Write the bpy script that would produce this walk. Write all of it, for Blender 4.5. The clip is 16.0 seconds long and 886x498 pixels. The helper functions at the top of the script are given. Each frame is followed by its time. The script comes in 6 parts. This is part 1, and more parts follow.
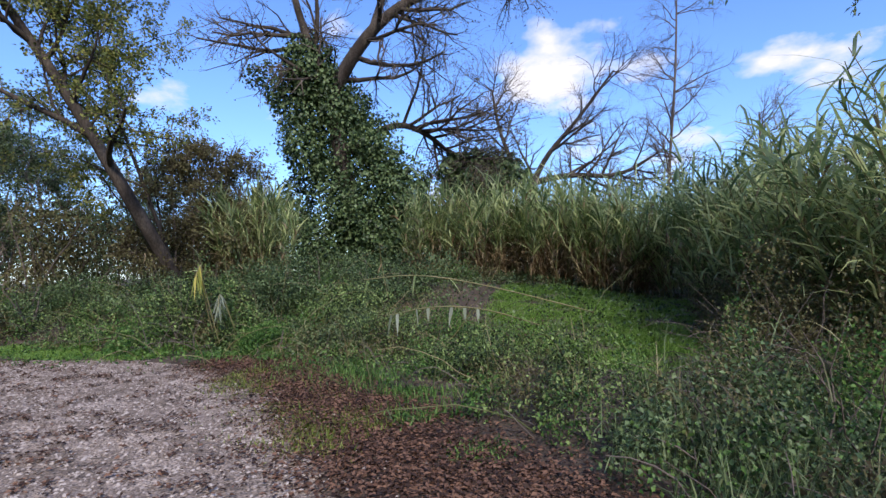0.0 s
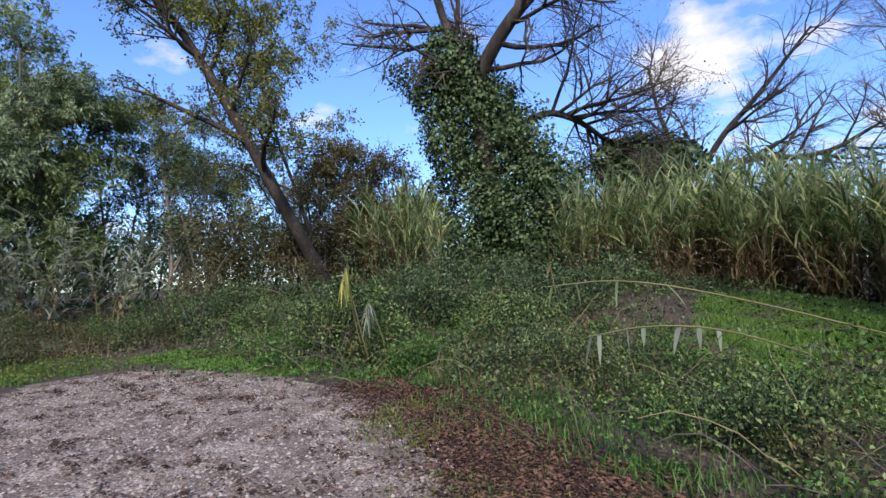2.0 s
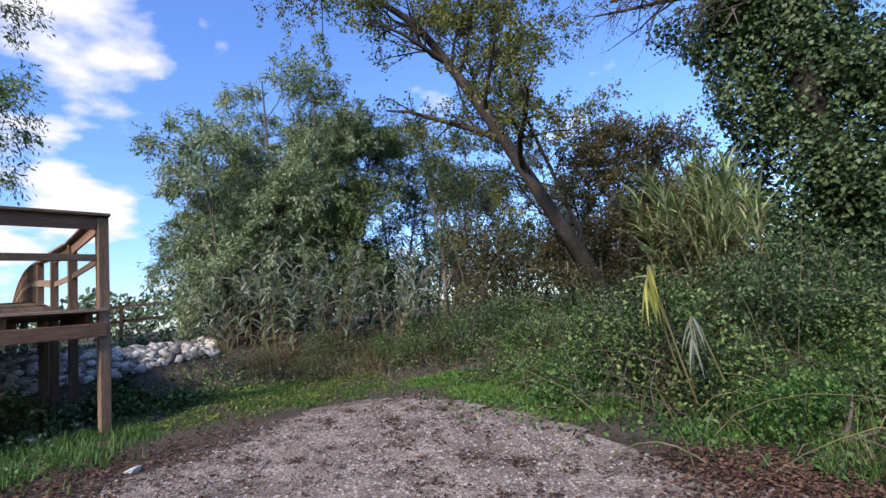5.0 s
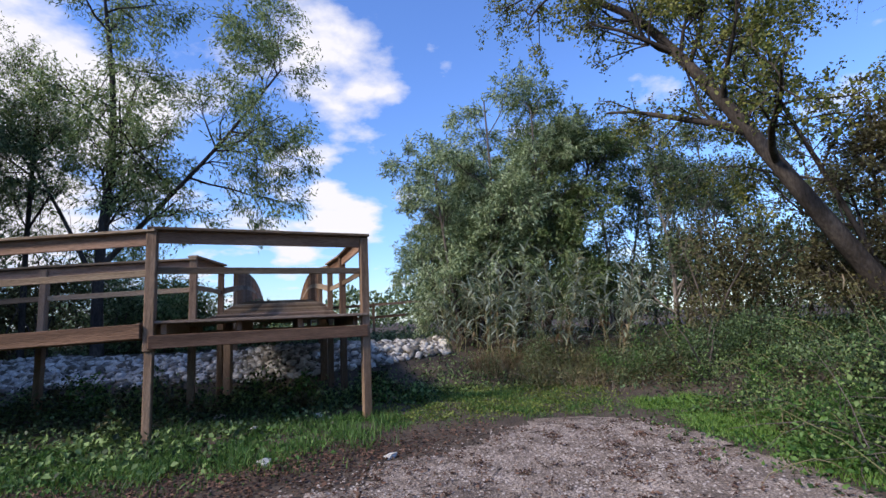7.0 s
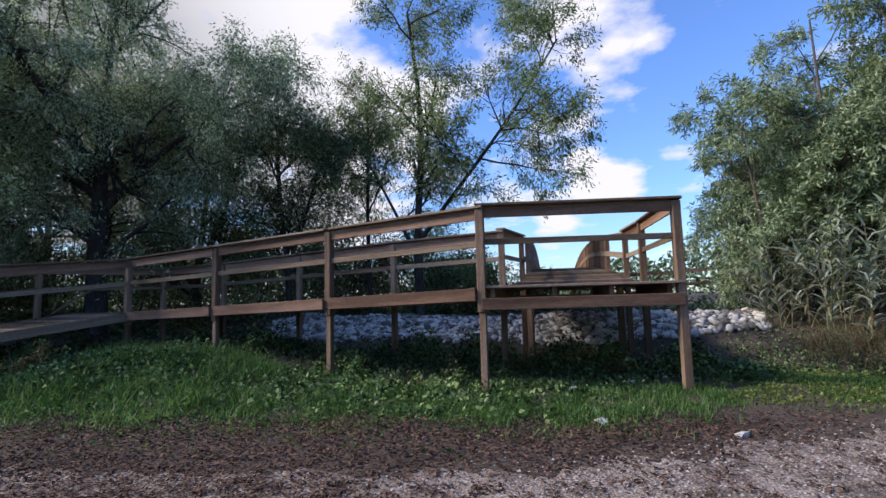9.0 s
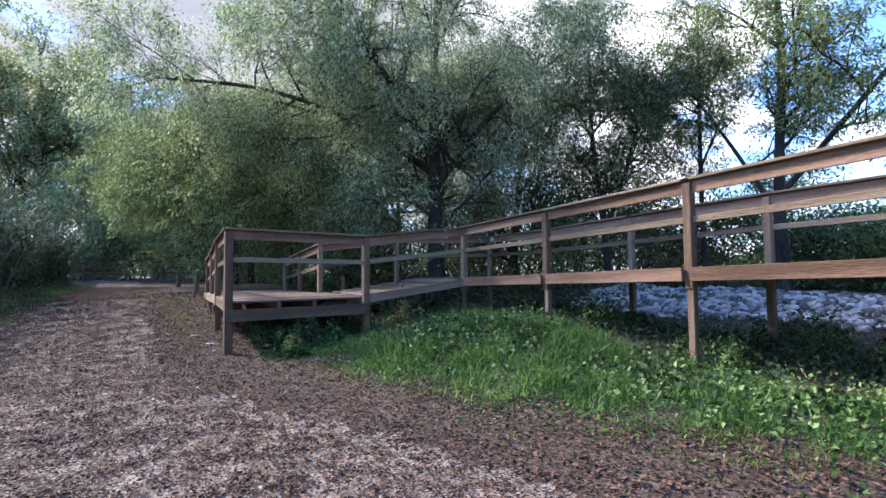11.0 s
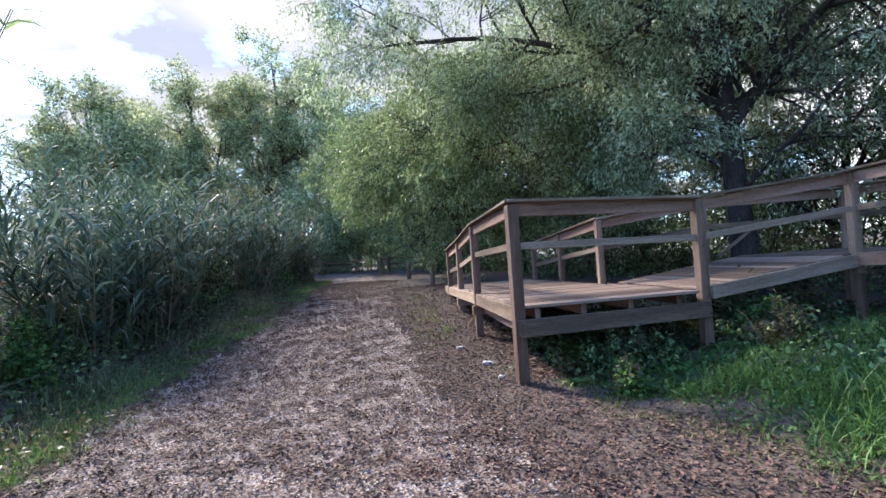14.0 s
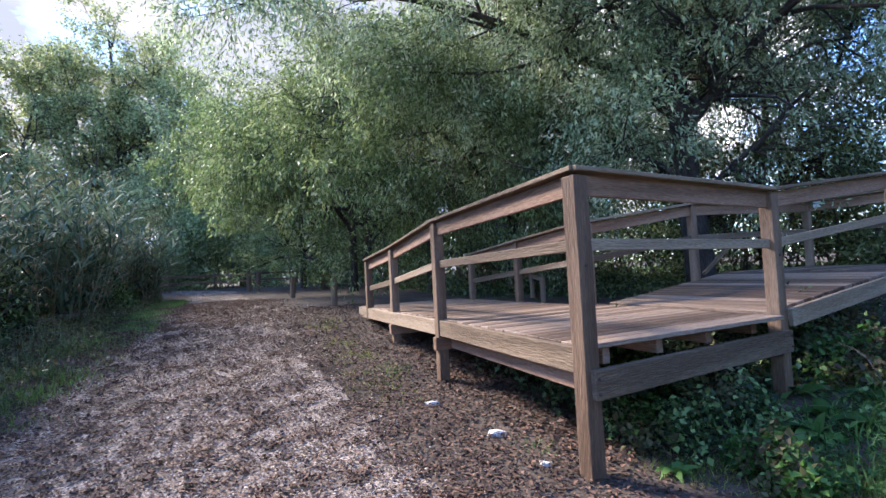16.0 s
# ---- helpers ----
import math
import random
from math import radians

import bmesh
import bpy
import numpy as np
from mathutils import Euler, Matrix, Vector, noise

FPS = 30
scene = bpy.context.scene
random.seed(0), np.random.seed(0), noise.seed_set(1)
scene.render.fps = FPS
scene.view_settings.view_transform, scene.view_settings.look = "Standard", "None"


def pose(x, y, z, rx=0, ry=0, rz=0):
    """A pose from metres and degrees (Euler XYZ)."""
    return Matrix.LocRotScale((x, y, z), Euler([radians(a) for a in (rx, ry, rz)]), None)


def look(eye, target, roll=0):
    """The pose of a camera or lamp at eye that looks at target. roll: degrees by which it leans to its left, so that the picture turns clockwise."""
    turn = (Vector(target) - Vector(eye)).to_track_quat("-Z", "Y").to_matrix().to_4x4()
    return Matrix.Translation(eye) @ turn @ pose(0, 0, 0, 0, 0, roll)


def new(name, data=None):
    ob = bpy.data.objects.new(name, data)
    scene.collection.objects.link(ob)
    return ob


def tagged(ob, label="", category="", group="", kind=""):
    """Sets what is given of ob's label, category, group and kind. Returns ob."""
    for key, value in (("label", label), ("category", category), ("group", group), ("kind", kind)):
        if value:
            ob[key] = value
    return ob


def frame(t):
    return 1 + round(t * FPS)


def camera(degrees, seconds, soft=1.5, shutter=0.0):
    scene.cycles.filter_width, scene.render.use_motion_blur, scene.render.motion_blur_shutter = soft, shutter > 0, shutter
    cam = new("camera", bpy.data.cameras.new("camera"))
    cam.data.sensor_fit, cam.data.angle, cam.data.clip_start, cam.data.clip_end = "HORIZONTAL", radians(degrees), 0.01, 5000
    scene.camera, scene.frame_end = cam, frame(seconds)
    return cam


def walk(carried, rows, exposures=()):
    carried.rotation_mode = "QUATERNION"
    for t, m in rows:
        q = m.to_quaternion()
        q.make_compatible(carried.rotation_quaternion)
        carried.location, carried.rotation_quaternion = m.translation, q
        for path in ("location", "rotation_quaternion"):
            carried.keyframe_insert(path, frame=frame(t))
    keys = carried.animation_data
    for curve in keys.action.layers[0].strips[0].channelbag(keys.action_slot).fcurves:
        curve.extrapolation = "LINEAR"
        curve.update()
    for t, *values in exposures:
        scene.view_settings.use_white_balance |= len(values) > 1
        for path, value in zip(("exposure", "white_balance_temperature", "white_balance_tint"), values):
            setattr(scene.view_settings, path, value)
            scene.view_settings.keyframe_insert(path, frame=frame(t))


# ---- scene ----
cam = camera(84.0, 16.0)

PATH = [
    (0, (0.951, -3.579, 1.122), (2.867, -3.011, 1.194), -2.3),
    (0.5, (1.266, -3.315, 1.129), (3.145, -2.632, 1.2), -2.5),
    (1, (1.614, -3.048, 1.143), (3.401, -2.155, 1.231), -2.6),
    (1.5, (1.901, -2.778, 1.15), (3.618, -1.756, 1.239), -2.9),
    (2, (2.161, -2.502, 1.14), (3.855, -1.445, 1.251), -2.6),
    (2.5, (2.465, -2.21, 1.138), (4.085, -1.047, 1.289), -3.2),
    (3, (2.683, -1.893, 1.133), (4.242, -0.65, 1.291), -3.6),
    (3.5, (2.842, -1.644, 1.148), (4.284, -0.267, 1.308), -4.3),
    (4, (3.108, -1.431, 1.149), (4.323, 0.147, 1.324), -5.3),
    (4.5, (3.249, -1.235, 1.139), (4.323, 0.444, 1.304), -5.7),
    (5, (3.318, -1.036, 1.13), (4.251, 0.719, 1.353), -5.4),
    (5.2, (3.353, -0.944, 1.139), (4.184, 0.859, 1.383), -5.1),
    (7.3, (3.173, -1.213, 1.304), (3.187, 0.766, 1.592), -2.2),
    (7.5, (3.124, -1.272, 1.29), (3.078, 0.707, 1.577), -1.7),
    (8, (3.03, -1.348, 1.283), (2.814, 0.623, 1.547), -0.7),
    (8.5, (2.873, -1.435, 1.287), (2.363, 0.485, 1.516), -0.7),
    (9, (2.627, -1.308, 1.297), (1.724, 0.465, 1.499), -1.6),
    (9.5, (2.371, -1.088, 1.311), (1.136, 0.471, 1.516), -2.4),
    (9.7, (2.262, -1.015, 1.308), (0.937, 0.47, 1.508), -2.5),
    (11.8, (0.50, -0.84, 1.376), (-1.361, -0.11, 1.432), 0.1),
    (12, (0.323, -0.87, 1.395), (-1.558, -0.194, 1.454), 0.0),
    (12.5, (-0.283, -0.961, 1.43), (-2.227, -0.497, 1.489), -0.8),
    (13, (-0.948, -1.071, 1.475), (-2.925, -0.777, 1.532), -1.6),
    (13.5, (-1.524, -1.35, 1.485), (-3.504, -1.069, 1.512), -3.0),
    (14, (-2.217, -1.477, 1.476), (-4.198, -1.208, 1.523), -3.9),
    (14.5, (-2.884, -1.639, 1.452), (-4.863, -1.353, 1.489), -4.4),
    (15, (-3.541, -1.796, 1.45), (-5.497, -1.382, 1.486), -5.3),
    (15.5, (-4.256, -1.914, 1.47), (-6.177, -1.363, 1.566), -4.6),
    (16, (-5.001, -2.127, 1.458), (-6.829, -1.321, 1.545), -3.0),
]
EXPOSURES = [(0.0, 0.8, 6600, 15), (5.0, 0.85, 6600, 15), (8.5, 0.64, 6600, 15), (9.5, 0.98, 6600, 15), (12.0, 2.2, 6600, 15), (13.0, 2.14, 6600, 15), (16.0, 2.22, 6600, 15)]
walk(cam, [(t, look(e, g, r)) for t, e, g, r in PATH], EXPOSURES)

# ---- world and sun ----
SUN_DIR = Vector((-0.72, -0.45, 0.62)).normalized()
world = bpy.data.worlds.new("sky")
scene.world = world
world.use_nodes = True
wn, wl = world.node_tree.nodes, world.node_tree.links
wn.clear()


def wnode(kind, **kw):
    n = wn.new(kind)
    for k, v in kw.items():
        if k == "op":
            n.operation = v
        else:
            n.inputs[int(k[1:])].default_value = v
    return n


w_out = wn.new("ShaderNodeOutputWorld")
w_bg = wn.new("ShaderNodeBackground")
w_sky = wn.new("ShaderNodeTexSky")
w_sky.sky_type, w_sky.sun_disc = "NISHITA", False
w_sky.sun_elevation = math.asin(SUN_DIR.z)
w_sky.sun_rotation = math.atan2(SUN_DIR.x, SUN_DIR.y)
w_sky.air_density, w_sky.dust_density, w_sky.ozone_density = 1.3, 0.3, 2.5
w_geo = wn.new("ShaderNodeTexCoord")
w_sep = wn.new("ShaderNodeSeparateXYZ")
wl.new(w_geo.outputs["Generated"], w_sep.inputs[0])
w_z = wnode("ShaderNodeMath", op="MAXIMUM", i1=0.0)
wl.new(w_sep.outputs[2], w_z.inputs[0])
w_za = wnode("ShaderNodeMath", op="ADD", i1=0.22)
wl.new(w_z.outputs[0], w_za.inputs[0])
w_div = wn.new("ShaderNodeVectorMath")
w_div.operation = "DIVIDE"
w_comb = wn.new("ShaderNodeCombineXYZ")
for i in range(3):
    wl.new(w_za.outputs[0], w_comb.inputs[i])
wl.new(w_geo.outputs["Generated"], w_div.inputs[0])
wl.new(w_comb.outputs[0], w_div.inputs[1])
w_map = wn.new("ShaderNodeMapping")
w_map.inputs["Location"].default_value = (3.1, 0.6, 0.0)
wl.new(w_div.outputs[0], w_map.inputs[0])
w_noise = wn.new("ShaderNodeTexNoise")
w_noise.inputs["Scale"].default_value = 3.4
w_noise.inputs["Detail"].default_value = 9.0
w_noise.inputs["Roughness"].default_value = 0.55
wl.new(w_map.outputs[0], w_noise.inputs["Vector"])
# the sky whitens towards the low sun in the west
w_neg = wnode("ShaderNodeMath", op="MULTIPLY", i1=-1.0)
wl.new(w_sep.outputs[0], w_neg.inputs[0])
w_pos = wnode("ShaderNodeMath", op="MAXIMUM", i1=0.0)
wl.new(w_neg.outputs[0], w_pos.inputs[0])
w_pow = wnode("ShaderNodeMath", op="POWER", i1=2.0)
wl.new(w_pos.outputs[0], w_pow.inputs[0])
w_west = wnode("ShaderNodeMath", op="MULTIPLY", i1=0.34)
wl.new(w_pow.outputs[0], w_west.inputs[0])
w_sum = wn.new("ShaderNodeMath")
w_sum.operation = "ADD"
wl.new(w_noise.outputs[0], w_sum.inputs[0])
wl.new(w_west.outputs[0], w_sum.inputs[1])
# banks of cumulus: azimuth and elevation in degrees, half width, density
CLOUDS = ((-1, 20.5, 8, 0.15), (5, 21.5, 6, 0.10), (-19, 19, 6, 0.12), (97, 26, 8, 0.16), (98, 13, 5, 0.16), (103, 17, 5, 0.17), (100, 12.5, 4.5, 0.15),
          (104, 7.5, 3, 0.16), (96, 11, 3.5, 0.14), (128, 17, 13, 0.2), (121, 22, 8, 0.16), (132, 31, 11, 0.18), (150, 25, 18, 0.2))
w_bank = w_sum
for c_az, c_el, c_wide, c_amp in CLOUDS:
    w_dot = wn.new("ShaderNodeVectorMath")
    w_dot.operation = "DOT_PRODUCT"
    w_dot.inputs[1].default_value = (math.cos(radians(c_el)) * math.cos(radians(c_az)), math.cos(radians(c_el)) * math.sin(radians(c_az)), math.sin(radians(c_el)))
    wl.new(w_geo.outputs["Generated"], w_dot.inputs[0])
    w_lobe = wn.new("ShaderNodeMapRange")
    w_lobe.interpolation_type = "SMOOTHSTEP"
    w_lobe.inputs["From Min"].default_value, w_lobe.inputs["From Max"].default_value = math.cos(radians(c_wide)), 1.0
    w_lobe.inputs["To Min"].default_value, w_lobe.inputs["To Max"].default_value = 0.0, c_amp
    wl.new(w_dot.outputs["Value"], w_lobe.inputs[0])
    w_next = wnode("ShaderNodeMath", op="ADD")
    wl.new(w_bank.outputs[0], w_next.inputs[0])
    wl.new(w_lobe.outputs[0], w_next.inputs[1])
    w_bank = w_next
w_ramp = wn.new("ShaderNodeValToRGB")
w_ramp.color_ramp.elements[0].position = 0.585
w_ramp.color_ramp.elements[1].position = 0.75
wl.new(w_bank.outputs[0], w_ramp.inputs[0])
w_ton = wn.new("ShaderNodeMixRGB")
w_ton.blend_type = "MULTIPLY"
w_ton.inputs[0].default_value = 1.0
w_ton.inputs[2].default_value = (0.52, 0.72, 1.12, 1)
wl.new(w_sky.outputs[0], w_ton.inputs[1])
w_mix = wn.new("ShaderNodeMixRGB")
# sunlit cumulus in the east, thin grey overcast streaks in the west
w_grey = wn.new("ShaderNodeMapRange")
w_grey.interpolation_type = "SMOOTHSTEP"
w_grey.inputs["From Min"].default_value, w_grey.inputs["From Max"].default_value = 0.32, 0.72
wl.new(w_pow.outputs[0], w_grey.inputs[0])
w_map2 = wn.new("ShaderNodeMapping")
w_map2.inputs["Scale"].default_value = (0.8, 0.8, 3.5)
wl.new(w_geo.outputs["Generated"], w_map2.inputs[0])
w_streak = wn.new("ShaderNodeTexNoise")
w_streak.inputs["Scale"].default_value, w_streak.inputs["Detail"].default_value = 3.2, 7
wl.new(w_map2.outputs[0], w_streak.inputs["Vector"])
w_west_col = wn.new("ShaderNodeValToRGB")
w_west_col.color_ramp.elements[0].position, w_west_col.color_ramp.elements[1].position = 0.36, 0.58
w_west_col.color_ramp.elements[0].color, w_west_col.color_ramp.elements[1].color = (1.12, 1.26, 1.58, 1), (1.62, 1.68, 1.8, 1)
wl.new(w_streak.outputs[0], w_west_col.inputs[0])
w_cloud = wn.new("ShaderNodeMixRGB")
w_cloud.inputs[1].default_value = (4.1, 4.2, 4.5, 1)
wl.new(w_grey.outputs[0], w_cloud.inputs[0])
wl.new(w_west_col.outputs[0], w_cloud.inputs[2])
wl.new(w_cloud.outputs[0], w_mix.inputs[2])
wl.new(w_ramp.outputs[0], w_mix.inputs[0])
wl.new(w_ton.outputs[0], w_mix.inputs[1])
wl.new(w_mix.outputs[0], w_bg.inputs[0])
w_bg.inputs[1].default_value = 0.14
wl.new(w_bg.outputs[0], w_out.inputs[0])

sun_data = bpy.data.lights.new("sun", "SUN")
sun_data.energy, sun_data.angle, sun_data.color = 2.9, radians(10), (1.0, 0.95, 0.88)
sun = new("sun", sun_data)
sun.matrix_world = look(SUN_DIR * 60, (0, 0, 0))

# ---- materials ----


def material(name, colors, scale=4.0, detail=6.0, rough=0.85, bump=0.3, bump_scale=30.0, stretch=(1, 1, 1),
             random_mix=0.0, island=False, coord="Object", translucent=0.0, fine=0.0, metal=0.0):
    """Two-scale noise colour with bump. colors: list of rgb, spread over a ramp."""
    m = bpy.data.materials.new(name)
    m.use_nodes = True
    nt = m.node_tree
    nodes, links = nt.nodes, nt.links
    nodes.clear()
    out = nodes.new("ShaderNodeOutputMaterial")
    bsdf = nodes.new("ShaderNodeBsdfPrincipled")
    tc = nodes.new("ShaderNodeTexCoord")
    mp = nodes.new("ShaderNodeMapping")
    mp.inputs["Scale"].default_value = stretch
    links.new(tc.outputs[coord], mp.inputs[0])
    big = nodes.new("ShaderNodeTexNoise")
    big.inputs["Scale"].default_value, big.inputs["Detail"].default_value = scale, detail
    big.inputs["Roughness"].default_value = 0.62
    links.new(mp.outputs[0], big.inputs["Vector"])
    value = big.outputs[0]
    if random_mix:
        info = nodes.new("ShaderNodeNewGeometry") if island else nodes.new("ShaderNodeObjectInfo")
        mix = nodes.new("ShaderNodeMath")
        mix.operation = "MULTIPLY_ADD"
        mix.inputs[1].default_value = random_mix
        links.new(info.outputs["Random Per Island" if island else "Random"], mix.inputs[0])
        sub = nodes.new("ShaderNodeMath")
        sub.operation = "SUBTRACT"
        sub.inputs[1].default_value = random_mix / 2
        links.new(value, sub.inputs[0])
        links.new(sub.outputs[0], mix.inputs[2])
        value = mix.outputs[0]
    ramp = nodes.new("ShaderNodeValToRGB")
    els = ramp.color_ramp.elements
    while len(els) < len(colors):
        els.new(0.5)
    for i, c in enumerate(colors):
        els[i].position = 0.27 + 0.46 * i / max(1, len(colors) - 1)
        els[i].color = (*c, 1)
    links.new(value, ramp.inputs[0])
    colour = ramp.outputs[0]
    if fine:
        fn = nodes.new("ShaderNodeTexNoise")
        fn.inputs["Scale"].default_value, fn.inputs["Detail"].default_value = bump_scale * 1.7, 4
        links.new(mp.outputs[0], fn.inputs["Vector"])
        fr = nodes.new("ShaderNodeMapRange")
        fr.inputs["From Min"].default_value, fr.inputs["From Max"].default_value = 0.3, 0.7
        fr.inputs["To Min"].default_value, fr.inputs["To Max"].default_value = 1 - fine, 1 + fine
        links.new(fn.outputs[0], fr.inputs[0])
        mul = nodes.new("ShaderNodeMixRGB")
        mul.blend_type = "MULTIPLY"
        mul.inputs[0].default_value = 1
        links.new(colour, mul.inputs[1])
        links.new(fr.outputs[0], mul.inputs[2])
        colour = mul.outputs[0]
    links.new(colour, bsdf.inputs["Base Color"])
    bsdf.inputs["Roughness"].default_value = rough
    bsdf.inputs["Metallic"].default_value = metal
    bsdf.inputs["Specular IOR Level"].default_value = 0.3
    if bump:
        bn = nodes.new("ShaderNodeTexNoise")
        bn.inputs["Scale"].default_value, bn.inputs["Detail"].default_value = bump_scale, 5
        links.new(mp.outputs[0], bn.inputs["Vector"])
        bp = nodes.new("ShaderNodeBump")
        bp.inputs["Strength"].default_value, bp.inputs["Distance"].default_value = bump, 0.02
        links.new(bn.outputs[0], bp.inputs["Height"])
        links.new(bp.outputs[0], bsdf.inputs["Normal"])
    shader = bsdf.outputs[0]
    if translucent:
        tr = nodes.new("ShaderNodeBsdfTranslucent")
        links.new(colour, tr.inputs[0])
        ms = nodes.new("ShaderNodeMixShader")
        ms.inputs[0].default_value = translucent
        links.new(shader, ms.inputs[1])
        links.new(tr.outputs[0], ms.inputs[2])
        shader = ms.outputs[0]
    links.new(shader, out.inputs[0])
    return m


def leafy(name, *colors, rough=0.5, through_light=0.42):
    return material(name, colors, scale=1.5, detail=4, rough=rough, bump=0, random_mix=0.85, island=True, translucent=through_light)


M_SOIL = material("soil and litter", [(0.038, 0.028, 0.021), (0.075, 0.056, 0.041), (0.112, 0.086, 0.064)], 1.6, 10, 0.95, 0.8, 22, fine=0.5)
M_GRAVEL = material("pale gravel", [(0.098, 0.075, 0.058), (0.235, 0.184, 0.146), (0.375, 0.304, 0.246)], 2.4, 15, 0.95, 1.0, 38, fine=0.85)
M_PEBBLE = material("pebbles", [(0.135, 0.105, 0.088), (0.265, 0.216, 0.186), (0.43, 0.37, 0.32)], 2, 3, 0.85, 0, random_mix=1.1, island=True)
M_DEAD = material("fallen leaves", [(0.035, 0.019, 0.013), (0.087, 0.043, 0.027), (0.158, 0.086, 0.055)], 2, 3, 0.8, 0, random_mix=1.0, island=True)
M_ROCK = material("limestone", [(0.15, 0.132, 0.110), (0.37, 0.335, 0.29), (0.60, 0.555, 0.49)], 3.5, 8, 0.9, 0.6, 14, random_mix=0.9, island=True, fine=0.25)
M_WOOD = material("weathered timber", [(0.100, 0.050, 0.026), (0.225, 0.122, 0.070), (0.330, 0.198, 0.128)], 2.2, 8, 0.75, 0.5, 26,
                  stretch=(0.35, 3.0, 3.0), random_mix=0.45, fine=0.28)
M_POST = material("post timber", [(0.104, 0.059, 0.033), (0.198, 0.122, 0.072), (0.305, 0.202, 0.13)], 2.2, 8, 0.75, 0.5, 26,
                  stretch=(3.0, 3.0, 0.35), random_mix=0.4, fine=0.28)
M_WOOD_OLD = material("grey worn timber", [(0.112, 0.072, 0.042), (0.206, 0.140, 0.084), (0.315, 0.230, 0.148)], 2.2, 8, 0.8, 0.6, 26,
                      stretch=(0.35, 3.0, 3.0), random_mix=0.5, fine=0.3)
M_DECK = material("deck boards", [(0.092, 0.057, 0.036), (0.188, 0.121, 0.078), (0.30, 0.208, 0.142)], 2.4, 9, 0.7, 0.6, 26, stretch=(0.35, 3.0, 3.0), random_mix=0.55, fine=0.35)
M_IRON = material("rusty bolt", [(0.05, 0.035, 0.03), (0.12, 0.08, 0.06)], 20, 4, 0.6, 0.2, 60, metal=0.6)
M_BARK = material("dark bark", [(0.02, 0.016, 0.013), (0.05, 0.04, 0.033), (0.10, 0.083, 0.07)], 3.0, 8, 0.95, 1.0, 18, stretch=(1, 1, 0.35), fine=0.4)
M_BARK_PALE = material("pale bark", [(0.10, 0.08, 0.065), (0.20, 0.17, 0.145), (0.30, 0.265, 0.23)], 3.0, 8, 0.95, 0.8, 18, stretch=(1, 1, 0.35), fine=0.35)
M_TWIG = material("grey twigs", [(0.075, 0.06, 0.05), (0.15, 0.125, 0.11)], 3, 4, 0.95, 0)
M_IVY = leafy("ivy leaves", (0.020, 0.040, 0.014), (0.052, 0.094, 0.034), (0.135, 0.195, 0.083), rough=0.5, through_light=0.2)
M_POPLAR = leafy("yellowing leaves", (0.078, 0.106, 0.028), (0.167, 0.196, 0.048), (0.274, 0.270, 0.068))
M_WILLOW = leafy("silvery willow leaves", (0.12, 0.178, 0.078), (0.28, 0.36, 0.178), (0.52, 0.6, 0.36))
M_OLIVEGREEN = leafy("dull green leaves", (0.051, 0.079, 0.031), (0.115, 0.166, 0.069), (0.230, 0.294, 0.137))
M_FRESH = leafy("light green leaves", (0.081, 0.131, 0.037), (0.175, 0.244, 0.081), (0.312, 0.375, 0.163))
M_BROWNLEAF = leafy("brownish leaves", (0.068, 0.054, 0.027), (0.121, 0.115, 0.047), (0.189, 0.176, 0.081))
M_REED = leafy("cane leaves", (0.115, 0.172, 0.064), (0.262, 0.345, 0.13), (0.5, 0.56, 0.27), through_light=0.5)
# Darker copy of the cane leaves; colour holds the sunlit hedge down into shade.
M_REED_SHADED = leafy("cane leaves darkened for shade", (0.026, 0.052, 0.030), (0.066, 0.116, 0.070), (0.135, 0.200, 0.128), rough=0.8, through_light=0.25)
# Far foliage green lifted very pale: haze over the trees is in this colour.
M_FARLEAF_HAZE = leafy("haze-paled distant leaves", (0.163, 0.200, 0.089), (0.322, 0.369, 0.165), (0.531, 0.570, 0.268))
M_REED_DRY = leafy("dry cane leaves", (0.15, 0.095, 0.05), (0.26, 0.185, 0.105), (0.38, 0.31, 0.2))
M_REED_YELLOW = leafy("yellow cane leaves", (0.24, 0.27, 0.06), (0.50, 0.44, 0.10))
M_REED_PALE = leafy("pale cane leaves", (0.22, 0.26, 0.18), (0.38, 0.42, 0.33))
M_STRAW = leafy("straw-green grass", (0.09, 0.10, 0.035), (0.19, 0.19, 0.075), (0.33, 0.30, 0.15))
M_STALK = material("cane stalks", [(0.07, 0.085, 0.03), (0.14, 0.14, 0.06), (0.25, 0.21, 0.11)], 1.5, 3, 0.6, 0, random_mix=0.8, island=True)
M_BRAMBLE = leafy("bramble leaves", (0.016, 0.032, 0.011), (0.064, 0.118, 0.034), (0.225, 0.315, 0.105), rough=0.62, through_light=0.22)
M_GRASS = leafy("grass blades", (0.03, 0.085, 0.018), (0.075, 0.175, 0.035), (0.155, 0.275, 0.07))
M_LAWN = leafy("bright grass", (0.085, 0.170, 0.024), (0.145, 0.272, 0.045), (0.225, 0.37, 0.085))
M_MOSS = leafy("mossy weeds", (0.075, 0.104, 0.018), (0.150, 0.195, 0.033), (0.237, 0.286, 0.068))

